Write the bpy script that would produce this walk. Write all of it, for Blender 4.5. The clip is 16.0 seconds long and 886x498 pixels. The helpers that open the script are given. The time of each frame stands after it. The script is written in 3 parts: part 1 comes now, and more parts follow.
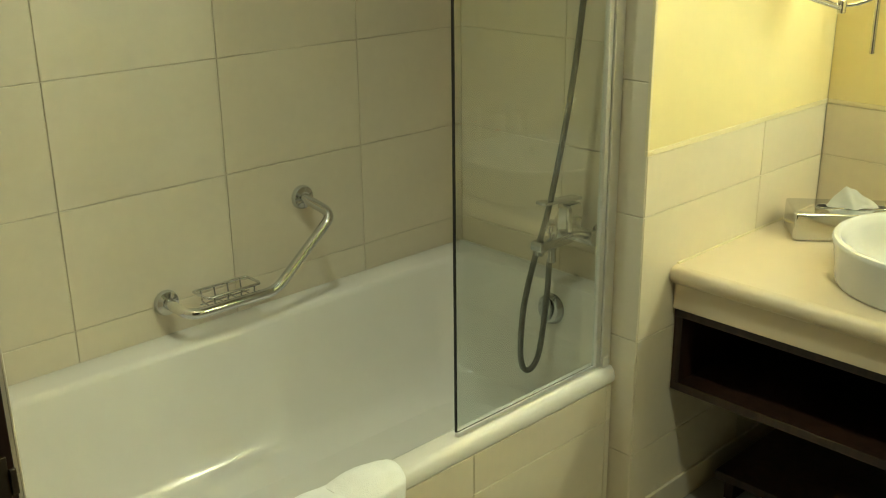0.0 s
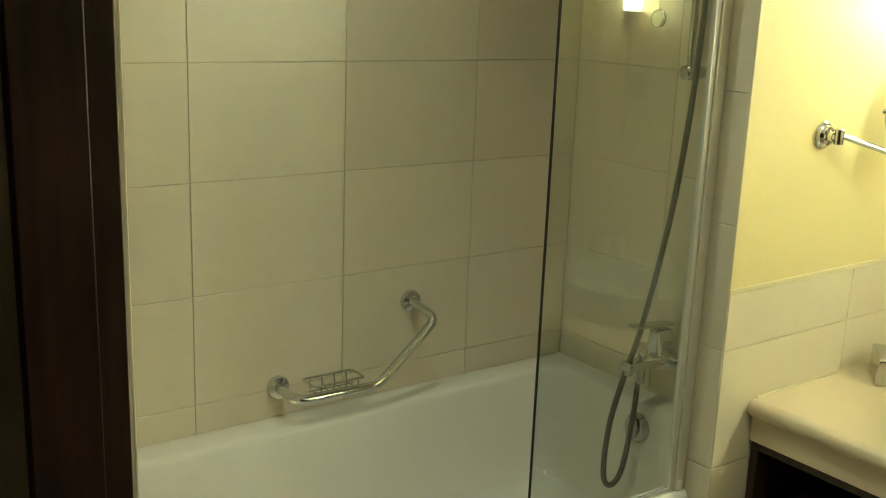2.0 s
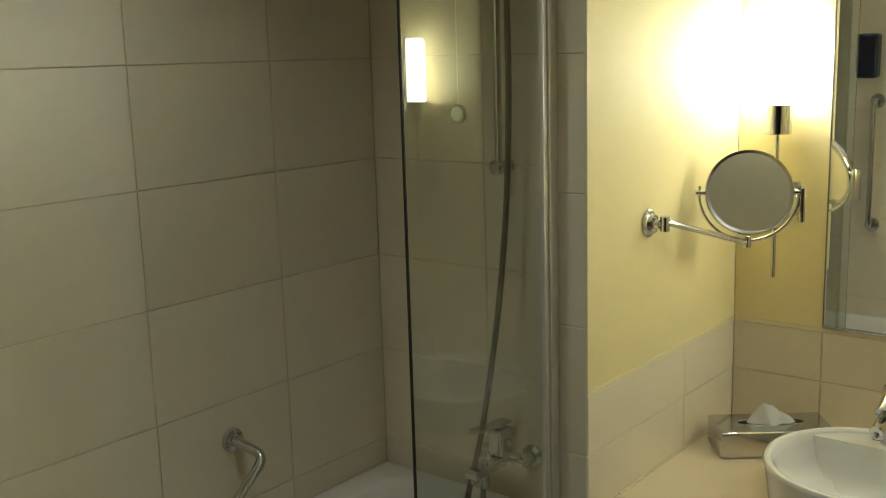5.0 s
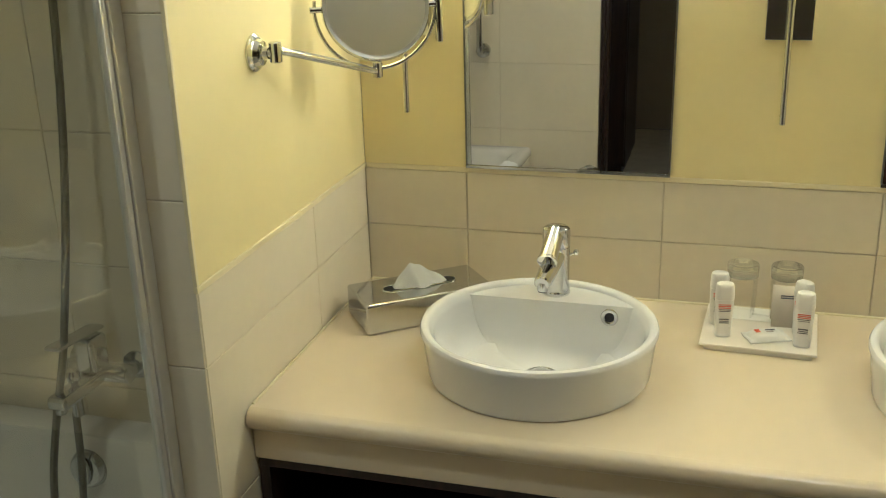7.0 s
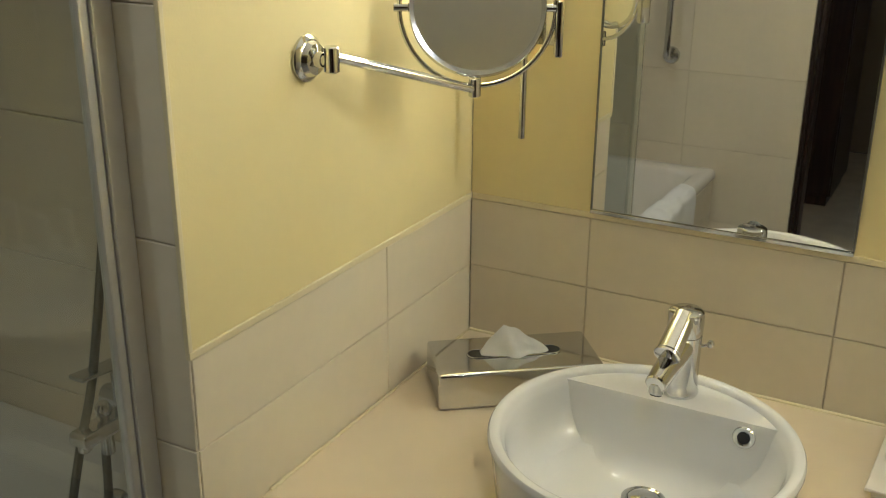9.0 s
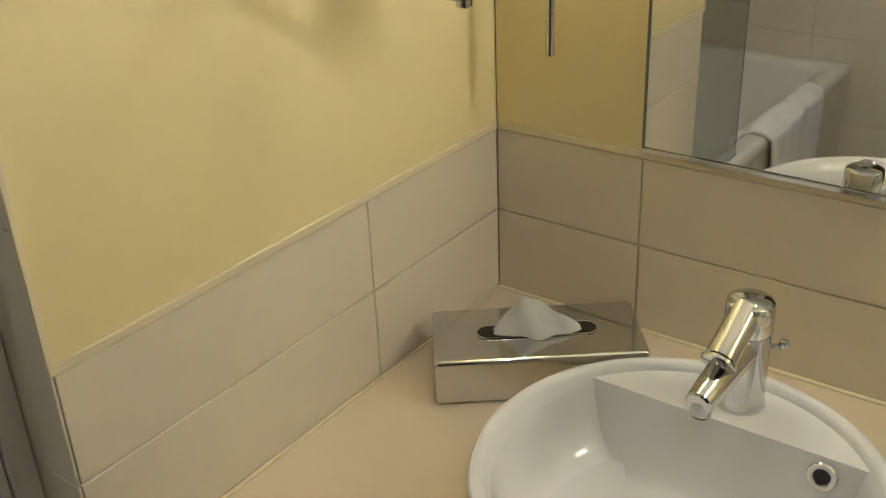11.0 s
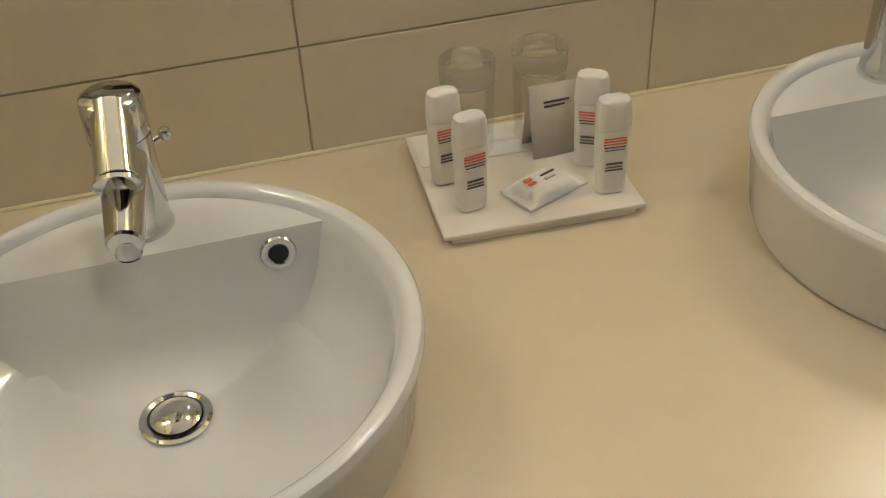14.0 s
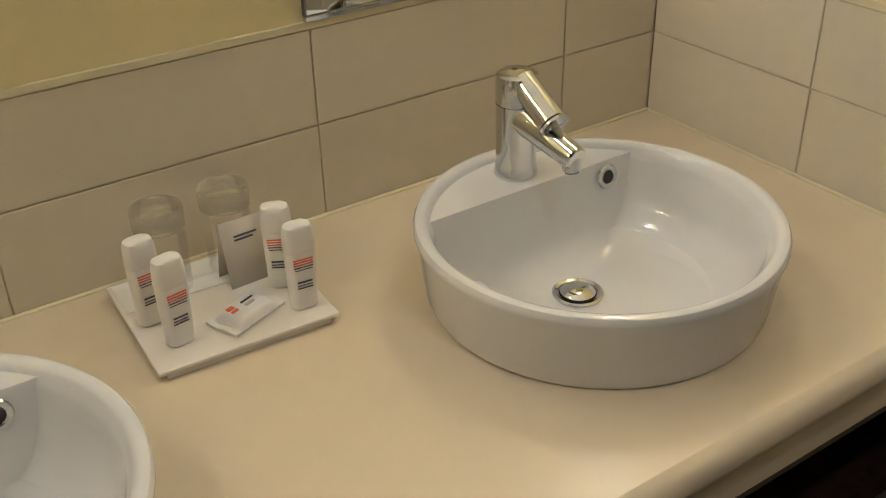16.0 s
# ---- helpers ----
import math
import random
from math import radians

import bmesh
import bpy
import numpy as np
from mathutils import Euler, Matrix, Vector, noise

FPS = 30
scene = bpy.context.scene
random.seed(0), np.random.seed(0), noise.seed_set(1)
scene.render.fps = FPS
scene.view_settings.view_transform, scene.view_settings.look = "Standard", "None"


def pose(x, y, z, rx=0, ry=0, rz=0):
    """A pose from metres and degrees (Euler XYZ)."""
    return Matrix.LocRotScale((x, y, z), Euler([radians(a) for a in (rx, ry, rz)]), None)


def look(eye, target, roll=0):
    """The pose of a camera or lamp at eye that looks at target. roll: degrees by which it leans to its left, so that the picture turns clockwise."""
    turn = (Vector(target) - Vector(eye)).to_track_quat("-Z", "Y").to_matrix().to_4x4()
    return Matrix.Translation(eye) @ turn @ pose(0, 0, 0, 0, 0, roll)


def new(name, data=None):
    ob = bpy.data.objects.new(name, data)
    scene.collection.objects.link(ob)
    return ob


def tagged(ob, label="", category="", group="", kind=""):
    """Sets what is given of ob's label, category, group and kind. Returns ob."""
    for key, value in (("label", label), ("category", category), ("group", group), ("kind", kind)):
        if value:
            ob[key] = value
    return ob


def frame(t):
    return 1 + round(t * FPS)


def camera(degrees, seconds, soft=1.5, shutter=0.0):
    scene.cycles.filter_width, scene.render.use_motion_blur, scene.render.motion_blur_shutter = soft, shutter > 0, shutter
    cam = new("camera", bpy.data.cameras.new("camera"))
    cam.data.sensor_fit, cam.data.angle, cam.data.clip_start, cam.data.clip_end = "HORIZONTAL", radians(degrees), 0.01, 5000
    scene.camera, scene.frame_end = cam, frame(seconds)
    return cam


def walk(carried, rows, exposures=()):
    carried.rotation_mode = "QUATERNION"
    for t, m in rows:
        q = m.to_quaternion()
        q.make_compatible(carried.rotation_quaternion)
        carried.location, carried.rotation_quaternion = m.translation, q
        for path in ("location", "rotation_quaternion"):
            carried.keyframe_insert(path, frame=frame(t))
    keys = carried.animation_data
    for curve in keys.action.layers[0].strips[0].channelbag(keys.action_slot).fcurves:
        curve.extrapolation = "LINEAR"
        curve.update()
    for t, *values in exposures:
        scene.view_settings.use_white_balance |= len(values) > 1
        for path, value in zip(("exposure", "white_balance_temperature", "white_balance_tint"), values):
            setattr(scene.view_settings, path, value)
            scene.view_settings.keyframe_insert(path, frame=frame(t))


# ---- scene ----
cam = camera(46.7, 16.0, 1.1)
PATH = [
    (0, (1.2595, -2.6246, 1.5136), (-0.2442, -1.1946, 0.7843), -0.7),
    (0.5, (1.2991, -2.6422, 1.507), (-0.2992, -1.3552, 0.7139), 0.3),
    (1, (1.375, -2.6708, 1.5191), (-0.2651, -1.4707, 0.6787), 1.3),
    (1.5, (1.408, -2.6774, 1.5642), (-0.253, -1.4454, 0.8151), 2.0),
    (2, (1.4366, -2.6972, 1.6137), (-0.2805, -1.4311, 1.078), 2.2),
    (2.5, (1.4069, -2.7368, 1.7457), (-0.3091, -1.4168, 1.3552), 0.3),
    (3, (1.3387, -2.75, 1.8447), (-0.363, -1.3838, 1.5675), -0.4),
    (3.2, (1.3475, -2.8006, 1.8667), (-0.3487, -1.4168, 1.6456), -0.6),
    (5.5, (1.0516, -2.6378, 1.6786), (-0.1936, -0.8976, 1.166), -1.5),
    (6, (0.9889, -2.4673, 1.639), (-0.1595, -0.6985, 1.0131), -1.5),
    (6.5, (0.913, -2.3232, 1.6082), (-0.0132, -0.4642, 0.8855), -0.7),
    (7, (0.8503, -2.2209, 1.5994), (0.2585, -0.2376, 0.8547), -1.7),
    (7.5, (0.8547, -2.1813, 1.6093), (0.3872, -0.1485, 0.9108), -1.1),
    (8, (0.847, -2.0922, 1.6005), (0.3839, -0.0605, 0.8965), -0.1),
    (8.5, (0.8723, -1.9096, 1.5851), (0.1078, 0.0176, 0.8503), 1.2),
    (11, (0.836, -1.2628, 1.5268), (-0.3421, 0.3003, 0.5225), -2.6),
    (11.5, (0.8129, -1.2331, 1.441), (-0.2134, 0.3069, 0.2519), -3.7),
    (12, (0.7348, -1.2078, 1.4146), (0.1199, 0.4169, 0.0638), -4.9),
    (12.5, (0.6413, -1.2397, 1.408), (0.3718, 0.517, 0.1111), -3.2),
    (13, (0.6259, -1.1792, 1.3783), (0.6171, 0.6061, 0.0935), -2.3),
    (13.5, (0.6182, -1.1253, 1.3574), (0.7898, 0.6501, 0.0704), -1.9),
    (14, (0.5841, -1.0934, 1.3508), (1.0109, 0.5995, 0.0121), -3.0),
    (14.5, (0.561, -1.1231, 1.3519), (1.2639, 0.4939, 0.0352), -2.9),
    (15, (0.5566, -1.1671, 1.3783), (1.4795, 0.407, 0.1496), -1.9),
    (15.5, (0.5511, -1.1638, 1.397), (1.5598, 0.4004, 0.2233), -1.2),
    (16, (0.5522, -1.1979, 1.4091), (1.6038, 0.3685, 0.2772), -1.3),
]
walk(cam, [(t, look(e, g, r)) for t, e, g, r in PATH],
     [(0.0, 1.42, 5800, -7), (2.0, 1.16, 5850, -6), (3.2, 0.74, 5900, -2), (5.3, 0.4, 5300, 10), (6.5, 0.85, 5250, 12), (7.2, 0.85, 5250, 13), (8.5, 0.6, 5250, 16), (11.0, 0.37, 5300, 23), (12.5, 0.2, 5300, 25), (16.0, 0.23, 5350, 28)])

# ---- world and lights ----
world = bpy.data.worlds.new("world")
scene.world = world
world.use_nodes = True
world.node_tree.nodes["Background"].inputs[0].default_value = (0.02, 0.018, 0.015, 1)
world.node_tree.nodes["Background"].inputs[1].default_value = 0.3
SHADE_GLOW = 51.0
SPOT_WATTS = 2.2


def ceiling_spot_light(x, y, watts):
    data = bpy.data.lights.new("ceiling_spot_light", "AREA")
    data.shape, data.size, data.energy, data.color = "DISK", 0.07, watts, (1.0, 0.95, 0.72)
    data.spread = radians(120)
    ob = new("ceiling_spot_light", data)
    ob.matrix_world = look((x, y, 2.385), (x, y, 0))


SPOTS = [(1.05, -1.35), (-0.45, -1.45)]
ceiling_spot_light(*SPOTS[0], SPOT_WATTS * 0.95)
ceiling_spot_light(*SPOTS[1], SPOT_WATTS * 0.5)


# ---- materials ----
def mat(name, colour, rough=0.5, metal=0.0, vary=0.0, scale=8.0, bump=0.0, bump_scale=60.0, rough_vary=0.0, per_object=0.0, spec=0.5):
    m = bpy.data.materials.new(name)
    m.use_nodes = True
    nt = m.node_tree
    b = nt.nodes["Principled BSDF"]
    b.inputs["Roughness"].default_value = rough
    b.inputs["Metallic"].default_value = metal
    b.inputs["Specular IOR Level"].default_value = spec
    b.inputs["Base Color"].default_value = (*colour, 1)
    tc = nt.nodes.new("ShaderNodeTexCoord")
    last = None
    if vary or per_object:
        n1 = nt.nodes.new("ShaderNodeTexNoise")
        n1.inputs["Scale"].default_value, n1.inputs["Detail"].default_value = scale, 6
        n2 = nt.nodes.new("ShaderNodeTexNoise")
        n2.inputs["Scale"].default_value, n2.inputs["Detail"].default_value = scale * 14, 3
        for n in (n1, n2):
            nt.links.new(tc.outputs["Object"], n.inputs["Vector"])
        add = nt.nodes.new("ShaderNodeMath")
        add.operation = "MULTIPLY_ADD"
        nt.links.new(n2.outputs["Fac"], add.inputs[0])
        add.inputs[1].default_value = 0.4
        nt.links.new(n1.outputs["Fac"], add.inputs[2])
        ramp = nt.nodes.new("ShaderNodeMapRange")
        ramp.inputs["From Min"].default_value, ramp.inputs["From Max"].default_value = 0.35, 1.05
        ramp.inputs["To Min"].default_value, ramp.inputs["To Max"].default_value = 1 - vary, 1 + vary
        nt.links.new(add.outputs[0], ramp.inputs["Value"])
        val = ramp.outputs[0]
        if per_object:
            info = nt.nodes.new("ShaderNodeObjectInfo")
            mr = nt.nodes.new("ShaderNodeMapRange")
            mr.inputs["To Min"].default_value, mr.inputs["To Max"].default_value = 1 - per_object, 1 + per_object
            nt.links.new(info.outputs["Random"], mr.inputs["Value"])
            mul = nt.nodes.new("ShaderNodeMath")
            mul.operation = "MULTIPLY"
            nt.links.new(val, mul.inputs[0])
            nt.links.new(mr.outputs[0], mul.inputs[1])
            val = mul.outputs[0]
        vm = nt.nodes.new("ShaderNodeVectorMath")
        vm.operation = "SCALE"
        vm.inputs[0].default_value = colour
        nt.links.new(val, vm.inputs["Scale"])
        nt.links.new(vm.outputs[0], b.inputs["Base Color"])
        last = n1
    if rough_vary and last:
        rr = nt.nodes.new("ShaderNodeMapRange")
        rr.inputs["To Min"].default_value, rr.inputs["To Max"].default_value = max(0.02, rough - rough_vary), rough + rough_vary
        nt.links.new(last.outputs["Fac"], rr.inputs["Value"])
        nt.links.new(rr.outputs[0], b.inputs["Roughness"])
    if bump:
        nb = nt.nodes.new("ShaderNodeTexNoise")
        nb.inputs["Scale"].default_value, nb.inputs["Detail"].default_value = bump_scale, 4
        nt.links.new(tc.outputs["Object"], nb.inputs["Vector"])
        bp = nt.nodes.new("ShaderNodeBump")
        bp.inputs["Strength"].default_value, bp.inputs["Distance"].default_value = bump, 0.002
        nt.links.new(nb.outputs["Fac"], bp.inputs["Height"])
        nt.links.new(bp.outputs["Normal"], b.inputs["Normal"])
    return m


def wood_mat(name, dark, light, rough):
    m = mat(name, dark, rough)
    nt = m.node_tree
    b = nt.nodes["Principled BSDF"]
    tc = nt.nodes.new("ShaderNodeTexCoord")
    mp = nt.nodes.new("ShaderNodeMapping")
    mp.inputs["Scale"].default_value = (30, 30, 2.2)
    nz = nt.nodes.new("ShaderNodeTexNoise")
    nz.inputs["Scale"].default_value, nz.inputs["Detail"].default_value = 2.0, 8
    cr = nt.nodes.new("ShaderNodeValToRGB")
    cr.color_ramp.elements[0].color, cr.color_ramp.elements[1].color = (*dark, 1), (*light, 1)
    cr.color_ramp.elements[0].position, cr.color_ramp.elements[1].position = 0.3, 0.75
    nt.links.new(tc.outputs["Object"], mp.inputs[0])
    nt.links.new(mp.outputs[0], nz.inputs["Vector"])
    nt.links.new(nz.outputs["Fac"], cr.inputs[0])
    nt.links.new(cr.outputs[0], b.inputs["Base Color"])
    return m


TILE = mat("cream_wall_tile", (0.69, 0.62, 0.48), 0.32, vary=0.06, scale=2.5, bump=0.06, bump_scale=9, rough_vary=0.08, per_object=0.03)
GROUT = mat("tile_grout", (0.60, 0.53, 0.41), 0.85, vary=0.15, scale=12)
PAINT = mat("yellow_paint", (0.74, 0.64, 0.33), 0.6, vary=0.03, scale=3, bump=0.12, bump_scale=220)
CEIL = mat("ceiling_paint", (0.75, 0.72, 0.66), 0.8, vary=0.02, bump=0.05)
TRIM = mat("cream_trim", (0.72, 0.64, 0.42), 0.4, vary=0.03)
STONE = mat("cream_composite", (0.66, 0.56, 0.40), 0.28, vary=0.03, scale=2, bump=0.03, bump_scale=40)
CERAMIC = mat("white_ceramic", (0.68, 0.675, 0.665), 0.08, vary=0.01, scale=4)
ACRYLIC = mat("white_enamel", (0.78, 0.745, 0.68), 0.13, vary=0.015, scale=3)
CHROME = mat("chrome", (0.64, 0.65, 0.66), 0.09, 1.0, vary=0.04, scale=25, rough_vary=0.04)
DULL = mat("brushed_aluminium", (0.72, 0.71, 0.69), 0.42, 0.8, vary=0.05, scale=30)
HOSE = mat("metal_hose", (0.24, 0.235, 0.22), 0.35, 1.0, vary=0.1, scale=60)
DARKMETAL = mat("tarnished_metal", (0.16, 0.13, 0.09), 0.45, 1.0, vary=0.2, scale=30)
WOOD = wood_mat("dark_wenge_wood", (0.012, 0.006, 0.004), (0.045, 0.02, 0.012), 0.35)
BLACK = mat("black_void", (0.006, 0.006, 0.006), 0.5)
PLASTIC = mat("dark_plastic", (0.012, 0.014, 0.03), 0.3)
GREY_PLASTIC = mat("grey_plastic", (0.11, 0.105, 0.095), 0.45, vary=0.1, scale=40)
TOWEL = mat("white_terry", (0.92, 0.91, 0.89), 0.95, vary=0.05, scale=14, bump=0.9, bump_scale=420)
PAPER = mat("white_tissue", (0.85, 0.84, 0.80), 0.9, vary=0.03, bump=0.2, bump_scale=80)
CARD = mat("grey_card", (0.56, 0.51, 0.43), 0.6, vary=0.03)
BOTTLE = mat("white_bottle", (0.80, 0.78, 0.74), 0.3, vary=0.02)
INK_RED = mat("red_print", (0.75, 0.14, 0.07), 0.5)
INK_DARK = mat("dark_print", (0.08, 0.08, 0.10), 0.5)
FLOOR = mat("grey_floor_tile", (0.33, 0.31, 0.27), 0.4, vary=0.08, scale=5, bump=0.05, per_object=0.05)
# the hall's lack of light is put into this dark colour
HALL = mat("darkened_hall_paint", (0.25, 0.2, 0.13), 0.7, vary=0.05)


def mirror_mat(name, tint):
    m = mat(name, tint, 0.015, 1.0)
    return m


MIRROR = mirror_mat("mirror_silver", (0.86, 0.87, 0.85))


def glass_mat(name, tint, rough=0.0, ior=1.45):
    m = bpy.data.materials.new(name)
    m.use_nodes = True
    b = m.node_tree.nodes["Principled BSDF"]
    b.inputs["Base Color"].default_value = (*tint, 1)
    b.inputs["Transmission Weight"].default_value = 1.0
    b.inputs["Roughness"].default_value = rough
    b.inputs["IOR"].default_value = ior
    return m


GLASS = glass_mat("screen_glass", (0.81, 0.86, 0.81))
TUMBLER = glass_mat("tumbler_glass", (0.98, 0.99, 0.96), ior=1.3)
TUMBLER.node_tree.nodes["Principled BSDF"].inputs["Alpha"].default_value = 0.12
TUMBLER_BASE = glass_mat("thick_glass_base", (0.90, 0.95, 0.86), ior=1.42)
TUMBLER_BASE.node_tree.nodes["Principled BSDF"].inputs["Alpha"].default_value = 0.55
FROST = mat("frosted_acrylic", (0.80, 0.75, 0.67), 0.35, vary=0.02)


def glow_mat(name, colour, strength):
    m = mat(name, colour, 0.4)
    b = m.node_tree.nodes["Principled BSDF"]
    b.inputs["Emission Color"].default_value = (*colour, 1)
    b.inputs["Emission Strength"].default_value = strength
    return m


OPAL = glow_mat("lit_opal_glass", (1.0, 0.93, 0.66), SHADE_GLOW)
SPOTGLOW = glow_mat("lit_spot_lens", (1.0, 0.95, 0.72), 12.0)


# ---- mesh helpers ----
def finish(bm, smooth=40):
    bmesh.ops.recalc_face_normals(bm, faces=bm.faces)
    for f in bm.faces:
        f.smooth = max(abs(c) for c in f.normal) < 0.99995
    if smooth is not None:
        for e in bm.edges:
            e.smooth = len(e.link_faces) == 2 and e.calc_face_angle(0) < radians(smooth)
    return bm


def mesh_of(name, bm, material):
    finish(bm)
    me = bpy.data.meshes.new(name)
    bm.to_mesh(me)
    bm.free()
    me.materials.append(material)
    return me


def solid(name, bm, material, label="", category="", kind="", group="", at=(0, 0, 0)):
    ob = new(name, mesh_of(name, bm, material))
    ob.location = at
    return tagged(ob, label, category, group, kind)


def part(name, bm, material, parent, label=""):
    ob = new(name, mesh_of(name, bm, material))
    ob.parent = parent
    return tagged(ob, label)


def thing(name, at, label, category, group="", rz=0):
    ob = new(name)
    ob.empty_display_size = 0.05
    ob.matrix_world = pose(*at, 0, 0, rz)
    return tagged(ob, label, category, group)


def box(x0, x1, y0, y1, z0, z1, bevel=0.0, seg=2, bm=None):
    b2 = bmesh.new()
    bmesh.ops.create_cube(b2, size=1)
    for v in b2.verts:
        v.co = Vector((x0 + (v.co.x + .5) * (x1 - x0), y0 + (v.co.y + .5) * (y1 - y0), z0 + (v.co.z + .5) * (z1 - z0)))
    if bevel:
        bmesh.ops.bevel(b2, geom=b2.edges[:], offset=bevel, segments=seg, profile=0.5, affect="EDGES")
    return join(bm, b2)


def join(bm, b2):
    if bm is None:
        return b2
    me = bpy.data.meshes.new("tmp")
    b2.to_mesh(me)
    b2.free()
    bm.from_mesh(me)
    bpy.data.meshes.remove(me)
    return bm


def lathe(profile, n=48, bm=None, m=None):
    """A turned body from (radius, height) pairs, round z."""
    b2 = bmesh.new()
    rings = []
    for r, z in profile:
        if r < 1e-6:
            rings.append([b2.verts.new((0, 0, z))])
        else:
            rings.append([b2.verts.new((r * math.cos(2 * math.pi * i / n), r * math.sin(2 * math.pi * i / n), z)) for i in range(n)])
    for a, b in zip(rings, rings[1:]):
        for i in range(n):
            j = (i + 1) % n
            if len(a) == 1 and len(b) > 1:
                b2.faces.new((a[0], b[i], b[j]))
            elif len(b) == 1 and len(a) > 1:
                b2.faces.new((a[i], a[j], b[0]))
            elif len(a) > 1:
                b2.faces.new((a[i], a[j], b[j], b[i]))
    if profile[0] == profile[-1]:
        bmesh.ops.remove_doubles(b2, verts=b2.verts, dist=1e-6)
    if m is not None:
        b2.transform(m)
    return join(bm, b2)


def aim(p, q):
    """A pose at p whose z axis points to q."""
    d = Vector(q) - Vector(p)
    return Matrix.Translation(p) @ d.to_track_quat("Z", "Y").to_matrix().to_4x4()


def rod(p, q, r, r2=None, n=20, bm=None, cap=0.15):
    length = (Vector(q) - Vector(p)).length
    r2 = r if r2 is None else r2
    c = min(r, r2) * cap
    return lathe([(0, 0), (r - c, 0), (r, c), (r2, length - c), (r2 - c, length), (0, length)], n, bm, aim(p, q))


def rounded(points, radius, steps=6):
    """A polyline with its inner corners rounded."""
    pts = [Vector(p) for p in points]
    out = [pts[0]]
    for a, b, c in zip(pts, pts[1:], pts[2:]):
        u, v = (a - b), (c - b)
        k = min(radius, u.length * .48, v.length * .48)
        p, q = b + u.normalized() * k, b + v.normalized() * k
        for i in range(steps + 1):
            s = i / steps
            out.append((1 - s) ** 2 * p + 2 * s * (1 - s) * b + s * s * q)
    out.append(pts[-1])
    return out


def smooth_line(points, steps=8):
    pts = [Vector(p) for p in points]
    pts = [2 * pts[0] - pts[1]] + pts + [2 * pts[-1] - pts[-2]]
    out = []
    for a, b, c, d in zip(pts, pts[1:], pts[2:], pts[3:]):
        for i in range(steps):
            s = i / steps
            out.append(0.5 * (2 * b + (c - a) * s + (2 * a - 5 * b + 4 * c - d) * s * s + (3 * b - a - 3 * c + d) * s ** 3))
    out.append(pts[-2])
    return out


def tube(points, r, n=14, bm=None, closed=False):
    b2 = bmesh.new()
    pts = [Vector(p) for p in points]
    rings, up = [], None
    count = len(pts)
    for i, p in enumerate(pts):
        a = pts[i - 1] if i or closed else p
        b = pts[(i + 1) % count] if i < count - 1 or closed else p
        d = (b - a).normalized()
        if up is None:
            up = d.orthogonal().normalized()
        up = (up - d * up.dot(d)).normalized()
        side = d.cross(up)
        rr = r[i] if isinstance(r, list) else r
        rings.append([b2.verts.new(p + rr * (math.cos(2 * math.pi * k / n) * up + math.sin(2 * math.pi * k / n) * side)) for k in range(n)])
    pairs = list(zip(rings, rings[1:])) + ([(rings[-1], rings[0])] if closed else [])
    for a, b in pairs:
        for k in range(n):
            b2.faces.new((a[k], a[(k + 1) % n], b[(k + 1) % n], b[k]))
    if not closed:
        b2.faces.new(rings[0])
        b2.faces.new(rings[-1])
    return join(bm, b2)


def prism(outline, z0, z1, bevel=0.0, seg=2, bm=None):
    """An upright body over a list of (x, y) corners."""
    b2 = bmesh.new()
    lo = [b2.verts.new((x, y, z0)) for x, y in outline]
    hi = [b2.verts.new((x, y, z1)) for x, y in outline]
    n = len(outline)
    b2.faces.new(lo)
    b2.faces.new(hi)
    for i in range(n):
        b2.faces.new((lo[i], lo[(i + 1) % n], hi[(i + 1) % n], hi[i]))
    if bevel:
        edges = [e for e in b2.edges if abs(e.verts[0].co.z - e.verts[1].co.z) < 1e-6]
        bmesh.ops.bevel(b2, geom=edges, offset=bevel, segments=seg, profile=0.5, affect="EDGES")
    return join(bm, b2)


def rounded_rect(x0, x1, y0, y1, r, n=6):
    out = []
    for cx, cy, a0 in ((x1 - r, y1 - r, 0), (x0 + r, y1 - r, 90), (x0 + r, y0 + r, 180), (x1 - r, y0 + r, 270)):
        for i in range(n + 1):
            a = radians(a0 + 90 * i / n)
            out.append((cx + r * math.cos(a), cy + r * math.sin(a)))
    return out


# ---- measures of the room ----
WX, EX = -0.99, 1.80          # long wall beside the tub, wall at the vanity's far end
TAPY, PIERY, FOOTY = -0.40, -0.814, -2.29
CEILZ = 2.42
COUNTER = 0.677
ROWS = 0.82                    # a tile joint's height; rows are 0.30 m
TOP = 0.96                     # top of the wainscot
TW, TH, JOINT, TT = 0.45, 0.30, 0.002, 0.003

tile_meshes = {}


def tile_mesh(w, h, material):
    key = (round(w, 3), round(h, 3), material.name)
    if key not in tile_meshes:
        bm = bmesh.new()
        c = 0.0012
        back = [bm.verts.new((x, 0, z)) for x, z in ((0, 0), (w, 0), (w, h), (0, h))]
        mid = [bm.verts.new((x, -TT + c, z)) for x, z in ((0, 0), (w, 0), (w, h), (0, h))]
        front = [bm.verts.new((x, -TT, z)) for x, z in ((c, c), (w - c, c), (w - c, h - c), (c, h - c))]
        for a, b in ((back, mid), (mid, front)):
            for i in range(4):
                bm.faces.new((a[i], a[(i + 1) % 4], b[(i + 1) % 4], b[i]))
        bm.faces.new(front)
        bmesh.ops.recalc_face_normals(bm, faces=bm.faces)
        me = bpy.data.meshes.new("tile")
        bm.to_mesh(me)
        bm.free()
        me.materials.append(material)
        tile_meshes[key] = me
    return tile_meshes[key]


tile_jobs = []


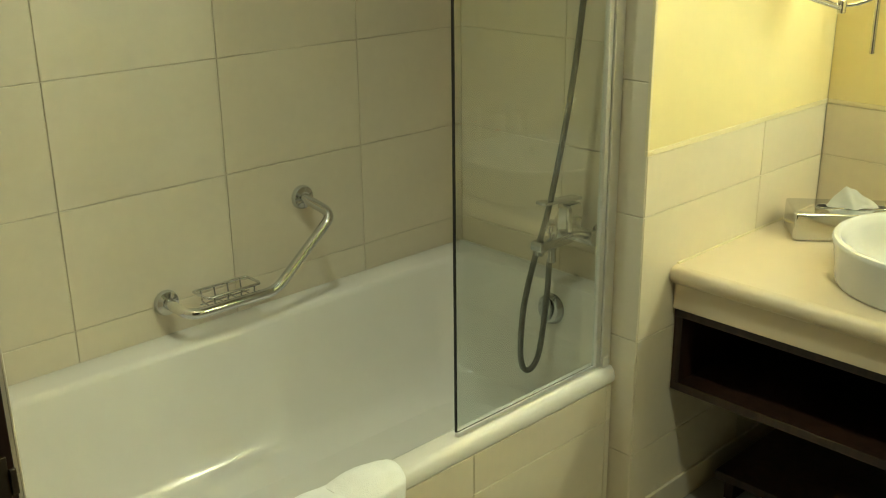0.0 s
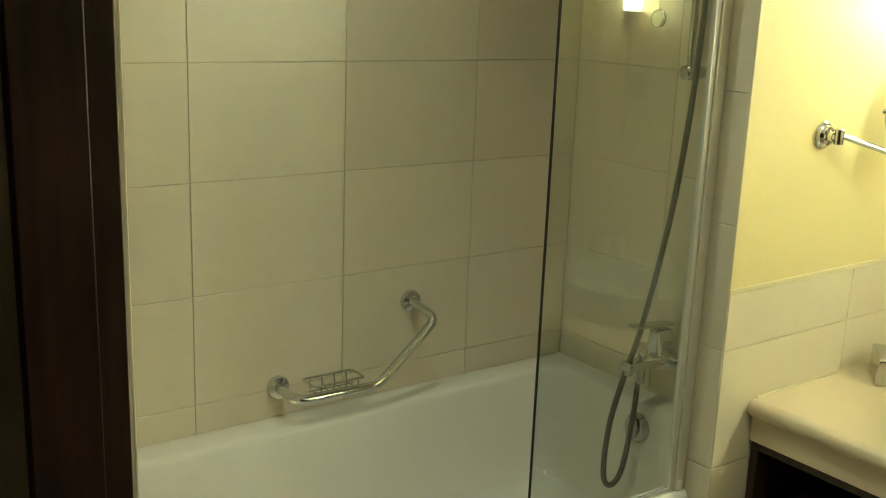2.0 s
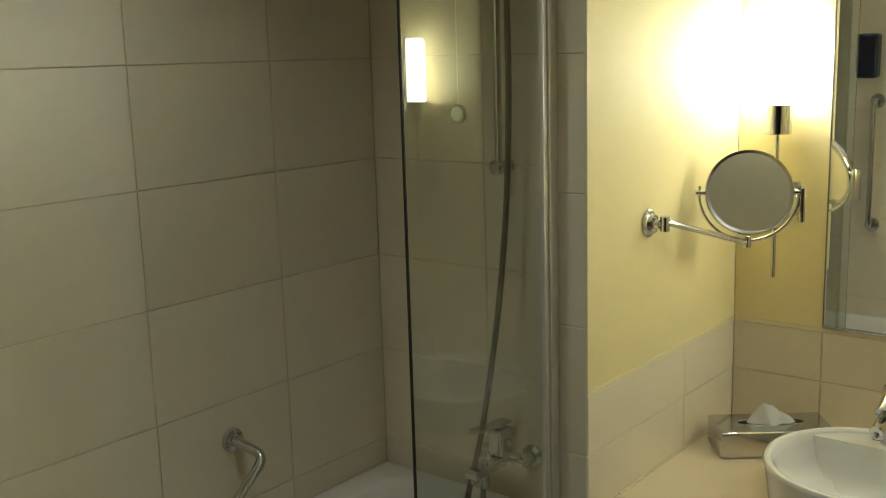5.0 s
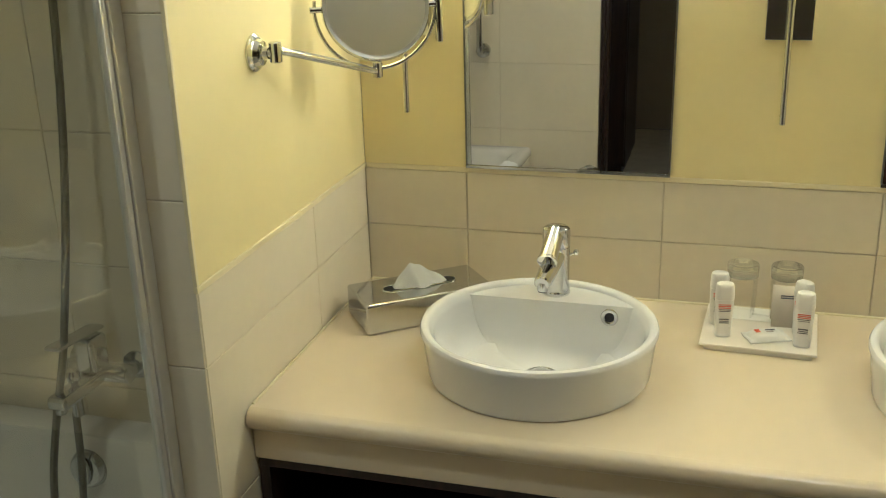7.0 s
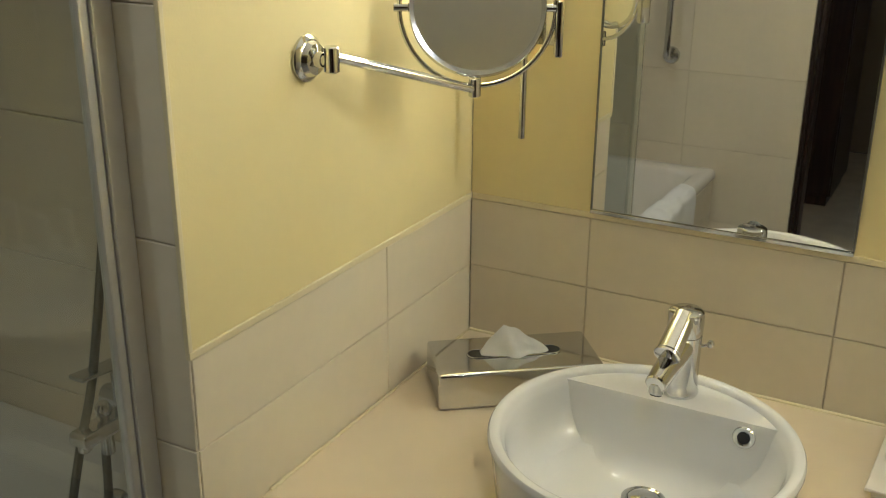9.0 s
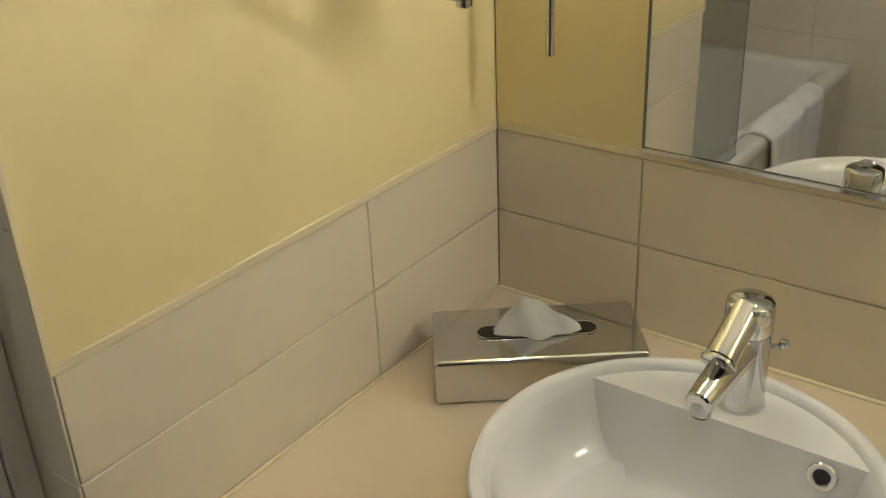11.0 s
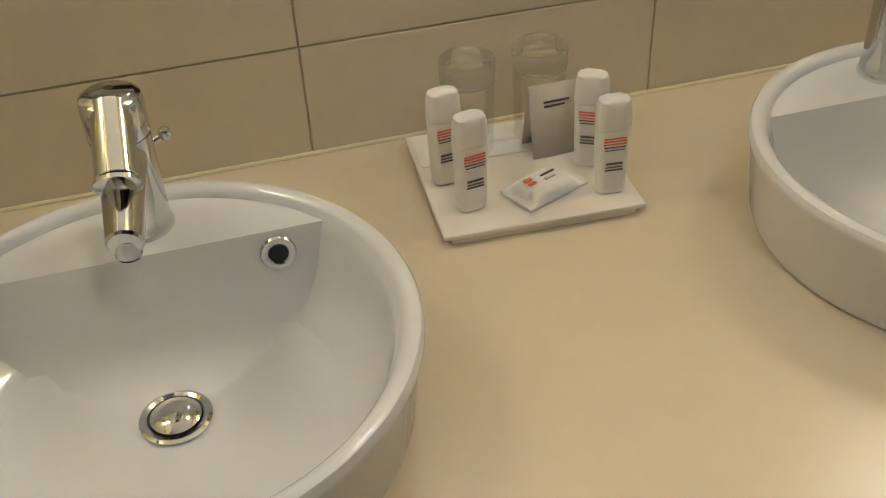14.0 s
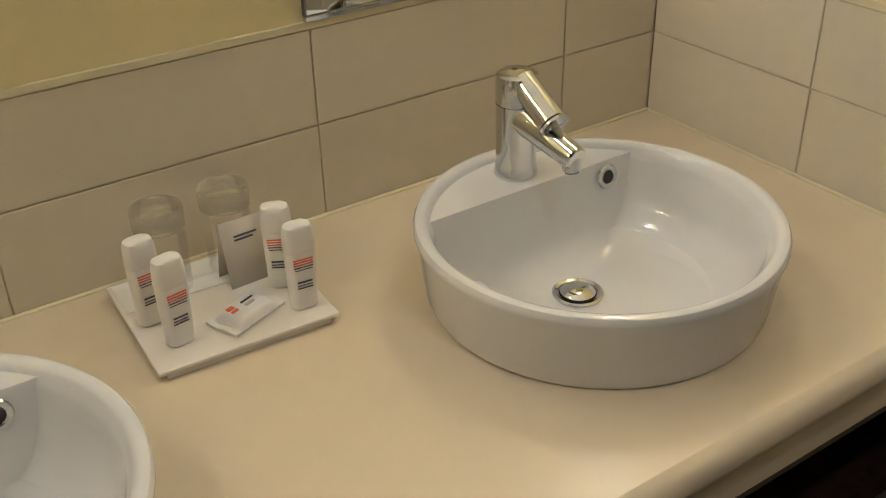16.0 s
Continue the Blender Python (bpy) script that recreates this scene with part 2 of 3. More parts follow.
def tiles_on(wall, m, u0, u1, z0, z1, ujoint, zjoint=ROWS, material=TILE, w=TW, h=TH):
    """Tiles on the face y=0 of the frame m (looking along +y at it), laid later."""
    tile_jobs.append((wall, m, u0, u1, z0, z1, ujoint, zjoint, material, w, h))


def cuts(a, b, joint, step):
    k = math.floor((a - joint) / step) + 1
    out = [a]
    while joint + k * step < b - 0.004:
        if joint + k * step > a + 0.004:
            out.append(joint + k * step)
        k += 1
    return out + [b]


def lay_tiles():
    for wall, m, u0, u1, z0, z1, uj, zj, material, w, h in tile_jobs:
        us, zs = cuts(u0, u1, uj, w), cuts(z0, z1, zj, h)
        for za, zb in zip(zs, zs[1:]):
            for ua, ub in zip(us, us[1:]):
                ob = new("tile", tile_mesh(ub - ua - JOINT, zb - za - JOINT, material))
                ob.parent = wall
                jig = random.uniform(-0.0004, 0.0004)
                ob.matrix_world = m @ pose(ua + JOINT / 2, -0.0005 + jig, za + JOINT / 2)


# ---- the room's shell ----
def wall(name, x0, x1, y0, y1, z0, z1, material, label):
    return solid(name, box(x0, x1, y0, y1, z0, z1), material, label, "wall", "structure")


wall_tub = wall("wall_tub", WX - 0.12, WX - TT, FOOTY - 0.14, TAPY, 0, CEILZ, GROUT, "tub alcove long wall with cream tiles")
wall_tap = wall("wall_tap", WX - 0.12, -0.1, TAPY + TT, 0.14, 0, CEILZ, GROUT, "tub alcove end wall with cream tiles")
pier = wall("wall_pier", -0.1, -TT, PIERY + TT, 0.14, 0, CEILZ, GROUT, "narrow tiled wall end beside the tub screen")
wall_back = wall("wall_vanity", 0, EX + 0.12, TT, 0.14, 0, CEILZ, GROUT, "vanity back wall, tiled low and yellow above")
wall_right = wall("wall_right", EX + TT, EX + 0.12, FOOTY - 0.14, 0, 0, CEILZ, GROUT, "side wall, tiled low and yellow above")
wall_foot = wall("wall_foot", WX - TT, 0.246, FOOTY - 0.134, FOOTY - TT, 0, CEILZ, GROUT, "tiled wall at the foot of the tub")
wall_door = wall("wall_door", 1.36, EX + TT, FOOTY - 0.134, FOOTY, 0, CEILZ, PAINT, "yellow painted wall beside the doorway")
wall_head = wall("wall_door_head", 0.246, 1.36, FOOTY - 0.134, FOOTY, 2.14, CEILZ, PAINT, "yellow painted wall above the doorway")
# painted upper parts, a little proud of the wall behind
solid("paint_left", box(-TT, 0, PIERY + 0.002, 0, TOP + 0.012, CEILZ), PAINT, "smooth yellow painted wall over the wainscot", "wall", "structure")
solid("paint_back", box(0.002, EX, -0.001, TT, TOP + 0.012, CEILZ), PAINT, "smooth yellow painted wall behind the mirrors", "wall", "structure")
solid("paint_right", box(EX, EX + TT, FOOTY, -0.002, TOP + 0.012, CEILZ), PAINT, "smooth yellow painted side wall", "wall", "structure")
# trim along the wainscot's top and the outer corner
solid("trim_left", box(-0.006, 0.003, PIERY - 0.002, 0, TOP, TOP + 0.0118, 0.002), TRIM, "cream tile edging strip", "trim", "structure")
solid("trim_back", box(0.004, EX - 0.004, -0.003, 0.006, TOP, TOP + 0.0118, 0.002), TRIM, "cream tile edging strip", "trim", "structure")
solid("trim_right", box(EX - 0.003, EX + 0.006, FOOTY, -0.004, TOP, TOP + 0.0118, 0.002), TRIM, "cream tile edging strip", "trim", "structure")
solid("trim_corner", box(-0.005, 0.003, PIERY - 0.003, PIERY + 0.005, TOP + 0.012, CEILZ, 0.0015), TRIM, "cream corner bead", "trim", "structure")
solid("ceiling", box(WX - 0.12, EX + 0.12, FOOTY - 0.14, 0.14, CEILZ, CEILZ + 0.1), CEIL, "plain white painted ceiling", "ceiling", "structure")
floor = solid("floor", box(WX - 0.12, EX + 0.12, -4.6, 0.14, -0.12, -TT), GROUT, "grey tiled bathroom floor", "floor", "structure")

tiles_on(wall_tub, pose(WX - TT, 0, 0, 0, 0, 90), FOOTY, TAPY, 0.37, CEILZ, -1.257)
tiles_on(wall_tap, pose(0, TAPY + TT, 0), WX, -0.1, 0.40, CEILZ, -0.58)
tiles_on(pier, pose(0, PIERY + TT, 0), -0.1, 0.0, 0, CEILZ, -0.1)
tiles_on(pier, pose(-TT, 0, 0, 0, 0, 90), PIERY + TT, 0, 0, TOP, -0.318, w=0.5)
tiles_on(wall_back, pose(0, TT, 0), 0, EX, 0, TOP, 0.25)
tiles_on(wall_right, pose(EX + TT, 0, 0, 0, 0, -90), 0, -FOOTY, 0, TOP, 0.325)
tiles_on(wall_foot, pose(0, FOOTY - TT, 0, 0, 0, 180), -0.246, -WX, 0, CEILZ, 0.2)
tiles_on(floor, pose(0, 0, -TT, -90, 0, 180), -EX, 0.06, 0, -FOOTY + 0.134, 0.15, zjoint=0.1, material=FLOOR, w=0.3, h=0.3)

# skirting of cut tile at the pier and the tub front
solid("baseboard_pier", box(-0.058, 0.008, PIERY - 0.018, PIERY - 0.009, 0, 0.075, 0.002), TILE, "cream tile skirting", "baseboard", "structure")
solid("baseboard_side", box(0.0005, 0.009, PIERY - 0.007, -0.01, 0, 0.075, 0.002), TILE, "cream tile skirting", "baseboard", "structure")

# ---- the doorway and the dim hall behind it ----
frame_bm = box(0.2465, 0.262, FOOTY - 0.134, FOOTY - 0.012, 0, 2.14, 0.002)
door_frame = thing("door_frame", (0, 0, 0), "dark-stained wooden door frame round the open doorway", "door frame")
tagged(door_frame, kind="structure")
part("jamb", frame_bm, WOOD, door_frame)
part("jamb", box(1.345, 1.3595, FOOTY - 0.134, FOOTY - 0.012, 0, 2.14, 0.002), WOOD, door_frame)
part("head", box(0.2625, 1.3445, FOOTY - 0.134, FOOTY - 0.012, 2.125, 2.1395, 0.002), WOOD, door_frame)
part("stop", box(0.2625, 0.276, FOOTY - 0.134, FOOTY - 0.05, 0, 2.12, 0.002), WOOD, door_frame)
strike = part("strike_plate", box(0.2625, 0.2645, FOOTY - 0.055, FOOTY - 0.02, 0.79, 0.96, 0.0005), DARKMETAL, door_frame, "brushed metal strike plate")
part("strike_lip", box(0.263, 0.268, FOOTY - 0.0198, FOOTY - 0.0125, 0.915, 0.945, 0.001), DARKMETAL, strike)
part("latch_hole", box(0.2646, 0.266, FOOTY - 0.048, FOOTY - 0.029, 0.86, 0.905), BLACK, strike)
part("latch_hole", box(0.2646, 0.266, FOOTY - 0.048, FOOTY - 0.029, 0.80, 0.835), BLACK, strike)

part("bumper", rod((0.256, FOOTY - 0.0118, 1.9), (0.256, FOOTY + 0.012, 1.9), 0.008), CHROME, door_frame, "small chrome stud")

door = thing("door_1", (1.34, FOOTY + 0.014, 0), "dark wooden door standing wide open into the bathroom", "door")
tagged(door, kind="structure")
part("leaf", box(-0.042, 0, 0, 0.98, 0.008, 2.11, 0.002), WOOD, door)
handle = part("door_handle", rod((0.001, 0.92, 1.02), (0.05, 0.92, 1.02), 0.009), CHROME, door, "chrome lever handle")
part("lever", tube(rounded([(0.05, 0.925, 1.02), (0.05, 0.81, 1.02)], 0.01), 0.009), CHROME, handle)
part("rose", rod((0.0005, 0.92, 1.02), (0.008, 0.92, 1.02), 0.025), CHROME, handle)
part("thumb_turn", rod((0.0005, 0.92, 0.93), (0.02, 0.92, 0.93), 0.014), CHROME, door)

# assumed hall enclosure, its walls and ceiling coloured dark to look unlit
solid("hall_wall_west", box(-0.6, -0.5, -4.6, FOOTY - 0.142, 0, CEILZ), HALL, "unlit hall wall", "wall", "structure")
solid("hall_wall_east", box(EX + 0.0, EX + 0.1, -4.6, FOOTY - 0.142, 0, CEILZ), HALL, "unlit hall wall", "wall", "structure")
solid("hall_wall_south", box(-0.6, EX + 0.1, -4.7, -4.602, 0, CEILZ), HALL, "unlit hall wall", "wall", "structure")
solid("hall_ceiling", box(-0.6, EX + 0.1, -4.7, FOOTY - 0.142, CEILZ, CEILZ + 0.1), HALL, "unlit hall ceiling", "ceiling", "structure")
wardrobe = thing("wardrobe", (-0.12, -3.4, 0), "dark wooden wardrobe in the unlit hall", "wardrobe")
part("body", box(-0.38, 0.37, -0.55, 0, 0.06, 2.3, 0.003), WOOD, wardrobe)
part("plinth", box(-0.36, 0.35, -0.53, -0.04, 0, 0.059), WOOD, wardrobe)
part("wardrobe_door", box(-0.375, -0.006, 0.001, 0.021, 0.08, 2.28, 0.002), WOOD, wardrobe)
part("wardrobe_door", box(-0.001, 0.365, 0.001, 0.021, 0.08, 2.28, 0.002), WOOD, wardrobe)


# ---- the tub ----
def loft(loops, bm=None, close_last=True):
    b2 = bmesh.new()
    rings = [[b2.verts.new(p) for p in lp] for lp in loops]
    n = len(rings[0])
    for a, b in zip(rings, rings[1:]):
        for i in range(n):
            b2.faces.new((a[i], a[(i + 1) % n], b[(i + 1) % n], b[i]))
    if close_last:
        b2.faces.new(rings[-1])
    return join(bm, b2)


RIM = 0.44
tx0, tx1, ty0, ty1 = WX + 0.001, -0.055, FOOTY + 0.001, TAPY - 0.001


def tub_ring(inset_w, inset_e, inset_s, inset_n, r, z):
    return [(x, y, z) for x, y in rounded_rect(tx0 + inset_w, tx1 - inset_e, ty0 + inset_s, ty1 - inset_n, r, 8)]


tub = thing("bathtub", (0, 0, 0), "white enamelled built-in bathtub with a wide rounded rim", "bathtub")
shell = loft([
    tub_ring(0, 0.012, 0, 0, 0.004, 0.398), tub_ring(0, 0.003, 0, 0, 0.004, 0.401), tub_ring(0, 0, 0, 0, 0.004, 0.410),
    tub_ring(0, 0.003, 0, 0, 0.004, 0.427), tub_ring(0.003, 0.012, 0.003, 0.003, 0.006, RIM - 0.002), tub_ring(0.008, 0.022, 0.008, 0.008, 0.01, RIM),
    tub_ring(0.085, 0.055, 0.07, 0.07, 0.06, RIM - 0.001), tub_ring(0.095, 0.066, 0.08, 0.082, 0.085, RIM - 0.006),
    tub_ring(0.101, 0.072, 0.09, 0.088, 0.10, RIM - 0.02), tub_ring(0.112, 0.08, 0.12, 0.094, 0.11, RIM - 0.10),
    tub_ring(0.13, 0.10, 0.24, 0.11, 0.12, 0.18), tub_ring(0.15, 0.125, 0.31, 0.135, 0.13, 0.10), tub_ring(0.19, 0.17, 0.38, 0.18, 0.13, 0.065),
    tub_ring(0.25, 0.23, 0.45, 0.24, 0.12, 0.055)])
part("basin", shell, ACRYLIC, tub)
ovf = part("overflow", rod((-0.528, TAPY - 0.088, 0.355), (-0.528, TAPY - 0.112, 0.357), 0.047, 0.043, 36), CHROME, tub, "round chrome overflow with a turning knob")
knob = lathe([(0, 0.012), (0.012, 0.011), (0.021, 0.006), (0.023, 0)], 28)
knob.transform(aim((-0.528, TAPY - 0.1125, 0.357), (-0.485, -3, 0.37)) @ Matrix.Diagonal((0.75, 1.5, 1.6, 1)))
part("knob", knob, CHROME, ovf)
part("drain", lathe([(0, 0), (0.03, 0), (0.034, -0.004)], 28, m=Matrix.Translation((-0.52, -0.78, 0.0665))), CHROME, tub)

front = solid("tub_front", box(-0.16, -0.062 - TT, FOOTY + 0.002, PIERY - 0.001, 0.0, 0.397), GROUT, "tub front panel faced with cream tiles", "tub panel", "structure")
tiles_on(front, pose(-0.062 - TT, 0, 0, 0, 0, 90), -1.286, PIERY - 0.003, 0.035, 0.396, -1.286 - 0.45, 0.30, h=0.62)
tiles_on(front, pose(-0.062 - TT, 0, 0, 0, 0, 90), FOOTY + 0.004, -1.286, 0.035, 0.396, -1.286, 0.27, h=0.62)
solid("baseboard_tub", box(-0.064, -0.055, FOOTY + 0.004, PIERY - 0.02, 0, 0.033, 0.002), TILE, "cream tile skirting under the tub front", "baseboard", "structure")

# ---- glass screen ----
screen = thing("bath_screen", (-0.085, PIERY, RIM), "clear glass bath screen in an aluminium wall channel", "bath screen")
pane = part("pane", box(-0.003, 0.003, -0.50, -0.016, 0.012, 1.70), GLASS, screen)
pane.visible_shadow = False
part("edge_seal", box(-0.003, 0.003, -0.5030, -0.5005, 0.012, 1.70, 0.001), BLACK, screen, "dark polished glass edge")
part("channel", box(-0.014, 0.014, -0.034, -0.002, 0.002, 1.71, 0.003), DULL, screen)
part("inner_channel", box(-0.009, 0.009, -0.05, -0.0345, 0.006, 1.705, 0.003), DULL, screen)
part("cap", box(-0.02, 0.018, -0.055, -0.001, 1.711, 1.728, 0.004), BOTTLE, screen, "white plastic end cap")
part("bottom_seal", box(-0.005, 0.007, -0.50, -0.035, 0.0015, 0.0115, 0.002), DULL, screen)
part("foot", rod((0.004, -0.02, 0.001), (0.004, -0.02, 0.028), 0.014), BOTTLE, screen)


# ---- grab bars ----
def flange(p, q, r=0.034, bm=None):
    return lathe([(0, 0), (r, 0), (r, 0.006), (r * 0.9, 0.013), (r * 0.5, 0.016), (0, 0.016)], 32, bm, aim(p, q))


gx = WX + 0.0
bar = thing("grab_bar", (gx, -1.465, 0.525), "angled polished chrome grab bar with a wire soap basket", "grab bar")
hy, hz = 0.44, 0.187
off = 0.10
part("tube", tube(rounded([(0.01, 0, 0), (off, 0.012, -0.012), (off, 0.27, -0.016), (off, hy + 0.03, hz - 0.035), (0.01, hy, hz)], 0.035, 8), 0.014, 18), CHROME, bar)
part("flange", flange((0.001, 0, 0), (1, 0, 0)), CHROME, bar)
part("flange", flange((0.001, hy, hz), (1, hy, hz)), CHROME, bar)
basket = part("soap_basket", tube(rounded([(0.012, 0.075, 0.010), (0.082, 0.075, 0.010), (0.082, 0.235, 0.010), (0.012, 0.235, 0.010), (0.012, 0.075, 0.010)], 0.012), 0.004, 10), CHROME, bar, "chrome wire soap basket")
for i in range(4):
    yy = 0.095 + 0.04 * i
    part("wire", tube(rounded([(0.082, yy, 0.010), (0.078, yy, -0.022), (0.016, yy, -0.022), (0.012, yy, 0.010)], 0.008, 4), 0.0022, 6), CHROME, basket)
for xx in (0.032, 0.062):
    part("wire", rod((xx, 0.08, -0.022), (xx, 0.23, -0.022), 0.0022, n=6), CHROME, basket)

bar2 = thing("grab_bar", (-0.275, FOOTY, 0.875), "straight vertical chrome grab bar on the tiled wall", "grab bar")
part("tube", tube(rounded([(0, 0.01, 0), (0, 0.07, 0.0), (0, 0.07, 0.58), (0, 0.01, 0.58)], 0.035, 8), 0.0125, 18), CHROME, bar2)
part("flange", flange((0, 0.001, 0), (0, 1, 0)), CHROME, bar2)
part("flange", flange((0, 0.001, 0.58), (0, 1, 0.58)), CHROME, bar2)

dryer = thing("hair_dryer_holder", (-0.32, FOOTY, 1.56), "dark plastic wall unit above the grab bar", "wall unit")
part("case", box(-0.05, 0.05, 0.001, 0.07, 0, 0.2, 0.012, 3), PLASTIC, dryer)
part("face_plate", box(-0.035, 0.035, 0.0705, 0.073, 0.02, 0.15, 0.001), PLASTIC, dryer)

# ---- shower ----
sx = -0.49
rail = thing("shower_rail", (sx, TAPY, 1.41), "chrome shower rail with slider and hand shower", "shower rail")
part("tube", rod((0, -0.055, -0.01), (0, -0.055, 0.69), 0.0105), CHROME, rail)
for z in (0.01, 0.67):
    mount = part("mount", rod((0, -0.001, z), (0, -0.07, z), 0.017), CHROME, rail)
    part("mount_cap", rod((0, -0.0705, z), (0, -0.078, z), 0.02, 0.016), CHROME, mount)
slider = part("slider", box(-0.02, 0.02, -0.085, -0.035, 0.5, 0.535, 0.008, 3), CHROME, rail)
part("slider_knob", rod((-0.021, -0.055, 0.517), (-0.05, -0.055, 0.517), 0.014), CHROME, slider)
part("holder", rod((0.055, -0.085, 0.49), (0.055, -0.085, 0.54), 0.017, 0.021), CHROME, slider)
part("holder_arm", rod((0.015, -0.06, 0.517), (0.045, -0.08, 0.515), 0.012), CHROME, slider)
shower = thing("hand_shower", (sx + 0.055, TAPY - 0.085, 1.9), "grey-chrome hand shower hanging in its slider", "hand shower")
part("grip", tube(smooth_line([(0, 0, -0.02), (0.002, -0.008, 0.1), (0.012, -0.03, 0.2), (0.03, -0.06, 0.27)]), 0.0155), HOSE, shower)
part("head", lathe([(0, 0.012), (0.025, 0.01), (0.04, 0), (0.043, -0.012), (0.038, -0.018), (0, -0.018)], 32, m=aim((0.036, -0.07, 0.265), (0.0, 0.03, 0.45))), HOSE, shower)
hose = solid("shower_hose", tube(smooth_line([(sx + 0.055, TAPY - 0.085, 1.885), (sx + 0.056, TAPY - 0.085, 1.6), (sx + 0.045, TAPY - 0.09, 1.3), (sx + 0.02, TAPY - 0.105, 1.0),
                              (sx - 0.005, TAPY - 0.15, 0.70), (sx - 0.02, TAPY - 0.19, 0.55), (sx - 0.03, TAPY - 0.225, 0.40), (sx - 0.03, TAPY - 0.235, 0.25), (sx - 0.02, TAPY - 0.215, 0.205), (sx - 0.015, TAPY - 0.175, 0.245),
                              (sx - 0.02, TAPY - 0.14, 0.40), (sx - 0.02, TAPY - 0.13, 0.52)], 10), 0.0085, 12), HOSE, "ribbed grey metal shower hose hanging in a loop", "shower hose")
mixer = thing("bath_mixer", (sx - 0.008, TAPY, 0.585), "chrome wall-mounted single-lever bath mixer", "mixer tap")
part("body", rod((-0.085, -0.05, 0), (0.085, -0.05, 0), 0.022, n=28), CHROME, mixer)
for x in (-0.07, 0.07):
    union = part("union", rod((x, -0.012, 0.0), (x, -0.05, 0.0), 0.017), CHROME, mixer)
    part("rose", lathe([(0, 0.012), (0.02, 0.012), (0.033, 0.004), (0.034, 0)], 30, m=aim((x, -0.0005, 0), (x, -1, 0))), CHROME, union)
part("spout", box(-0.024, 0.024, -0.205, -0.03, -0.022, 0.008, 0.009, 3), CHROME, mixer)
part("spout_outlet", rod((0, -0.188, -0.034), (0, -0.188, -0.02), 0.013), CHROME, mixer)
part("cartridge", box(-0.026, 0.026, -0.092, -0.03, 0.009, 0.092, 0.012, 3), CHROME, mixer)
lever_bm = box(-0.019, 0.019, -0.19, -0.028, 0.0, 0.010, 0.004, 2)
lever_bm.transform(pose(0, 0, 0.094, -5, 0, 0))
part("lever", lever_bm, CHROME, mixer)
part("diverter", lathe([(0, 0.036), (0.011, 0.034), (0.016, 0.024), (0.014, 0.010), (0.008, 0.004), (0.008, 0)], 24, m=Matrix.Translation((0, -0.135, 0.008))), CHROME, mixer)
part("hose_outlet", rod((-0.004, -0.13, -0.07), (-0.004, -0.13, -0.02), 0.0125), CHROME, mixer)

cord = thing("pull_cord", (-0.645, TAPY - 0.03, 1.56), "round grey pull on a thin white cord", "pull cord")
part("disc", lathe([(0, 0.006), (0.02, 0.006), (0.026, 0.002), (0.026, -0.004), (0.022, -0.007), (0, -0.007)], 32, m=pose(0, 0, 0, 90, 0, 0)), GREY_PLASTIC, cord)
part("string", rod((0, 0, 0.026), (0, 0, 0.85), 0.0016, n=8), BOTTLE, cord)


# ---- towel on the tub's rim ----
def towel_sheet(y0, y1, inside, outside, seed, lift, skew=0.0, trim=0.0):
    """Terry cloth over the rim: from inside the tub, over the top, down the front."""
    rx = -0.085
    path = [(rx - 0.055 - 0.02, RIM - inside), (rx - 0.05, RIM - inside * 0.45), (rx - 0.045, RIM - 0.02), (rx - 0.03, RIM + 0.004), (rx, RIM + 0.008),
            (rx + 0.03, RIM + 0.0), (rx + 0.041, RIM - 0.03), (rx + 0.043, RIM - outside * 0.5), (rx + 0.047, RIM - outside)]
    line = smooth_line([(x, 0, z) for x, z in path], 7)
    bm = bmesh.new()
    nv = 44
    grid = []
    for i in range(len(line)):
        row = []
        for j in range(nv + 1):
            v = j / nv
            cut = trim * (1 - v)
            s = cut + (1 - cut) * i / (len(line) - 1)
            k = min(int(s * (len(line) - 1)), len(line) - 2)
            p = Vector(line[k]).lerp(Vector(line[k + 1]), s * (len(line) - 1) - k)
            y = y0 + (y1 - y0) * v + skew * (s - 0.5) + 0.012 * math.sin(7 * s + seed)
            hang = abs(s - 0.5) * 2
            fold = (0.003 + 0.007 * hang) * (math.sin(v * 6 + seed + 2.5 * s) * 0.6 + noise.noise((v * (y1 - y0) * 12, s * 3, seed)) * 1.1)
            lump = 0.006 * (1 + noise.noise((v * (y1 - y0) * 16, s * 5, seed + 7)))
            edge = 0.010 * (1 - min(1, 6 * min(v, 1 - v)))
            d = lift + lump + max(fold, -0.002) - edge * 0.6
            out = Vector((1, 0, 0)) if s > 0.62 else (Vector((0, 0, 1)) if s > 0.3 else Vector((-1, 0, 0.4)))
            row.append(bm.verts.new(p + Vector((0, y, 0)) + out * d))
        grid.append(row)
    for a, b in zip(grid, grid[1:]):
        for j in range(nv):
            bm.faces.new((a[j], a[j + 1], b[j + 1], b[j]))
    bmesh.ops.recalc_face_normals(bm, faces=bm.faces)
    bmesh.ops.solidify(bm, geom=bm.faces[:], thickness=0.009)
    return bm


towel = thing("bath_towel", (0, 0, 0), "crumpled white terry towel thrown over the tub rim", "towel")
part("main_fold", towel_sheet(-1.98, -1.585, 0.10, 0.29, 1.3, 0.001, 0.05, 0.34), TOWEL, towel)
part("end_fold", towel_sheet(-1.65, -1.495, 0.06, 0.30, 4.1, 0.008, -0.02), TOWEL, towel)

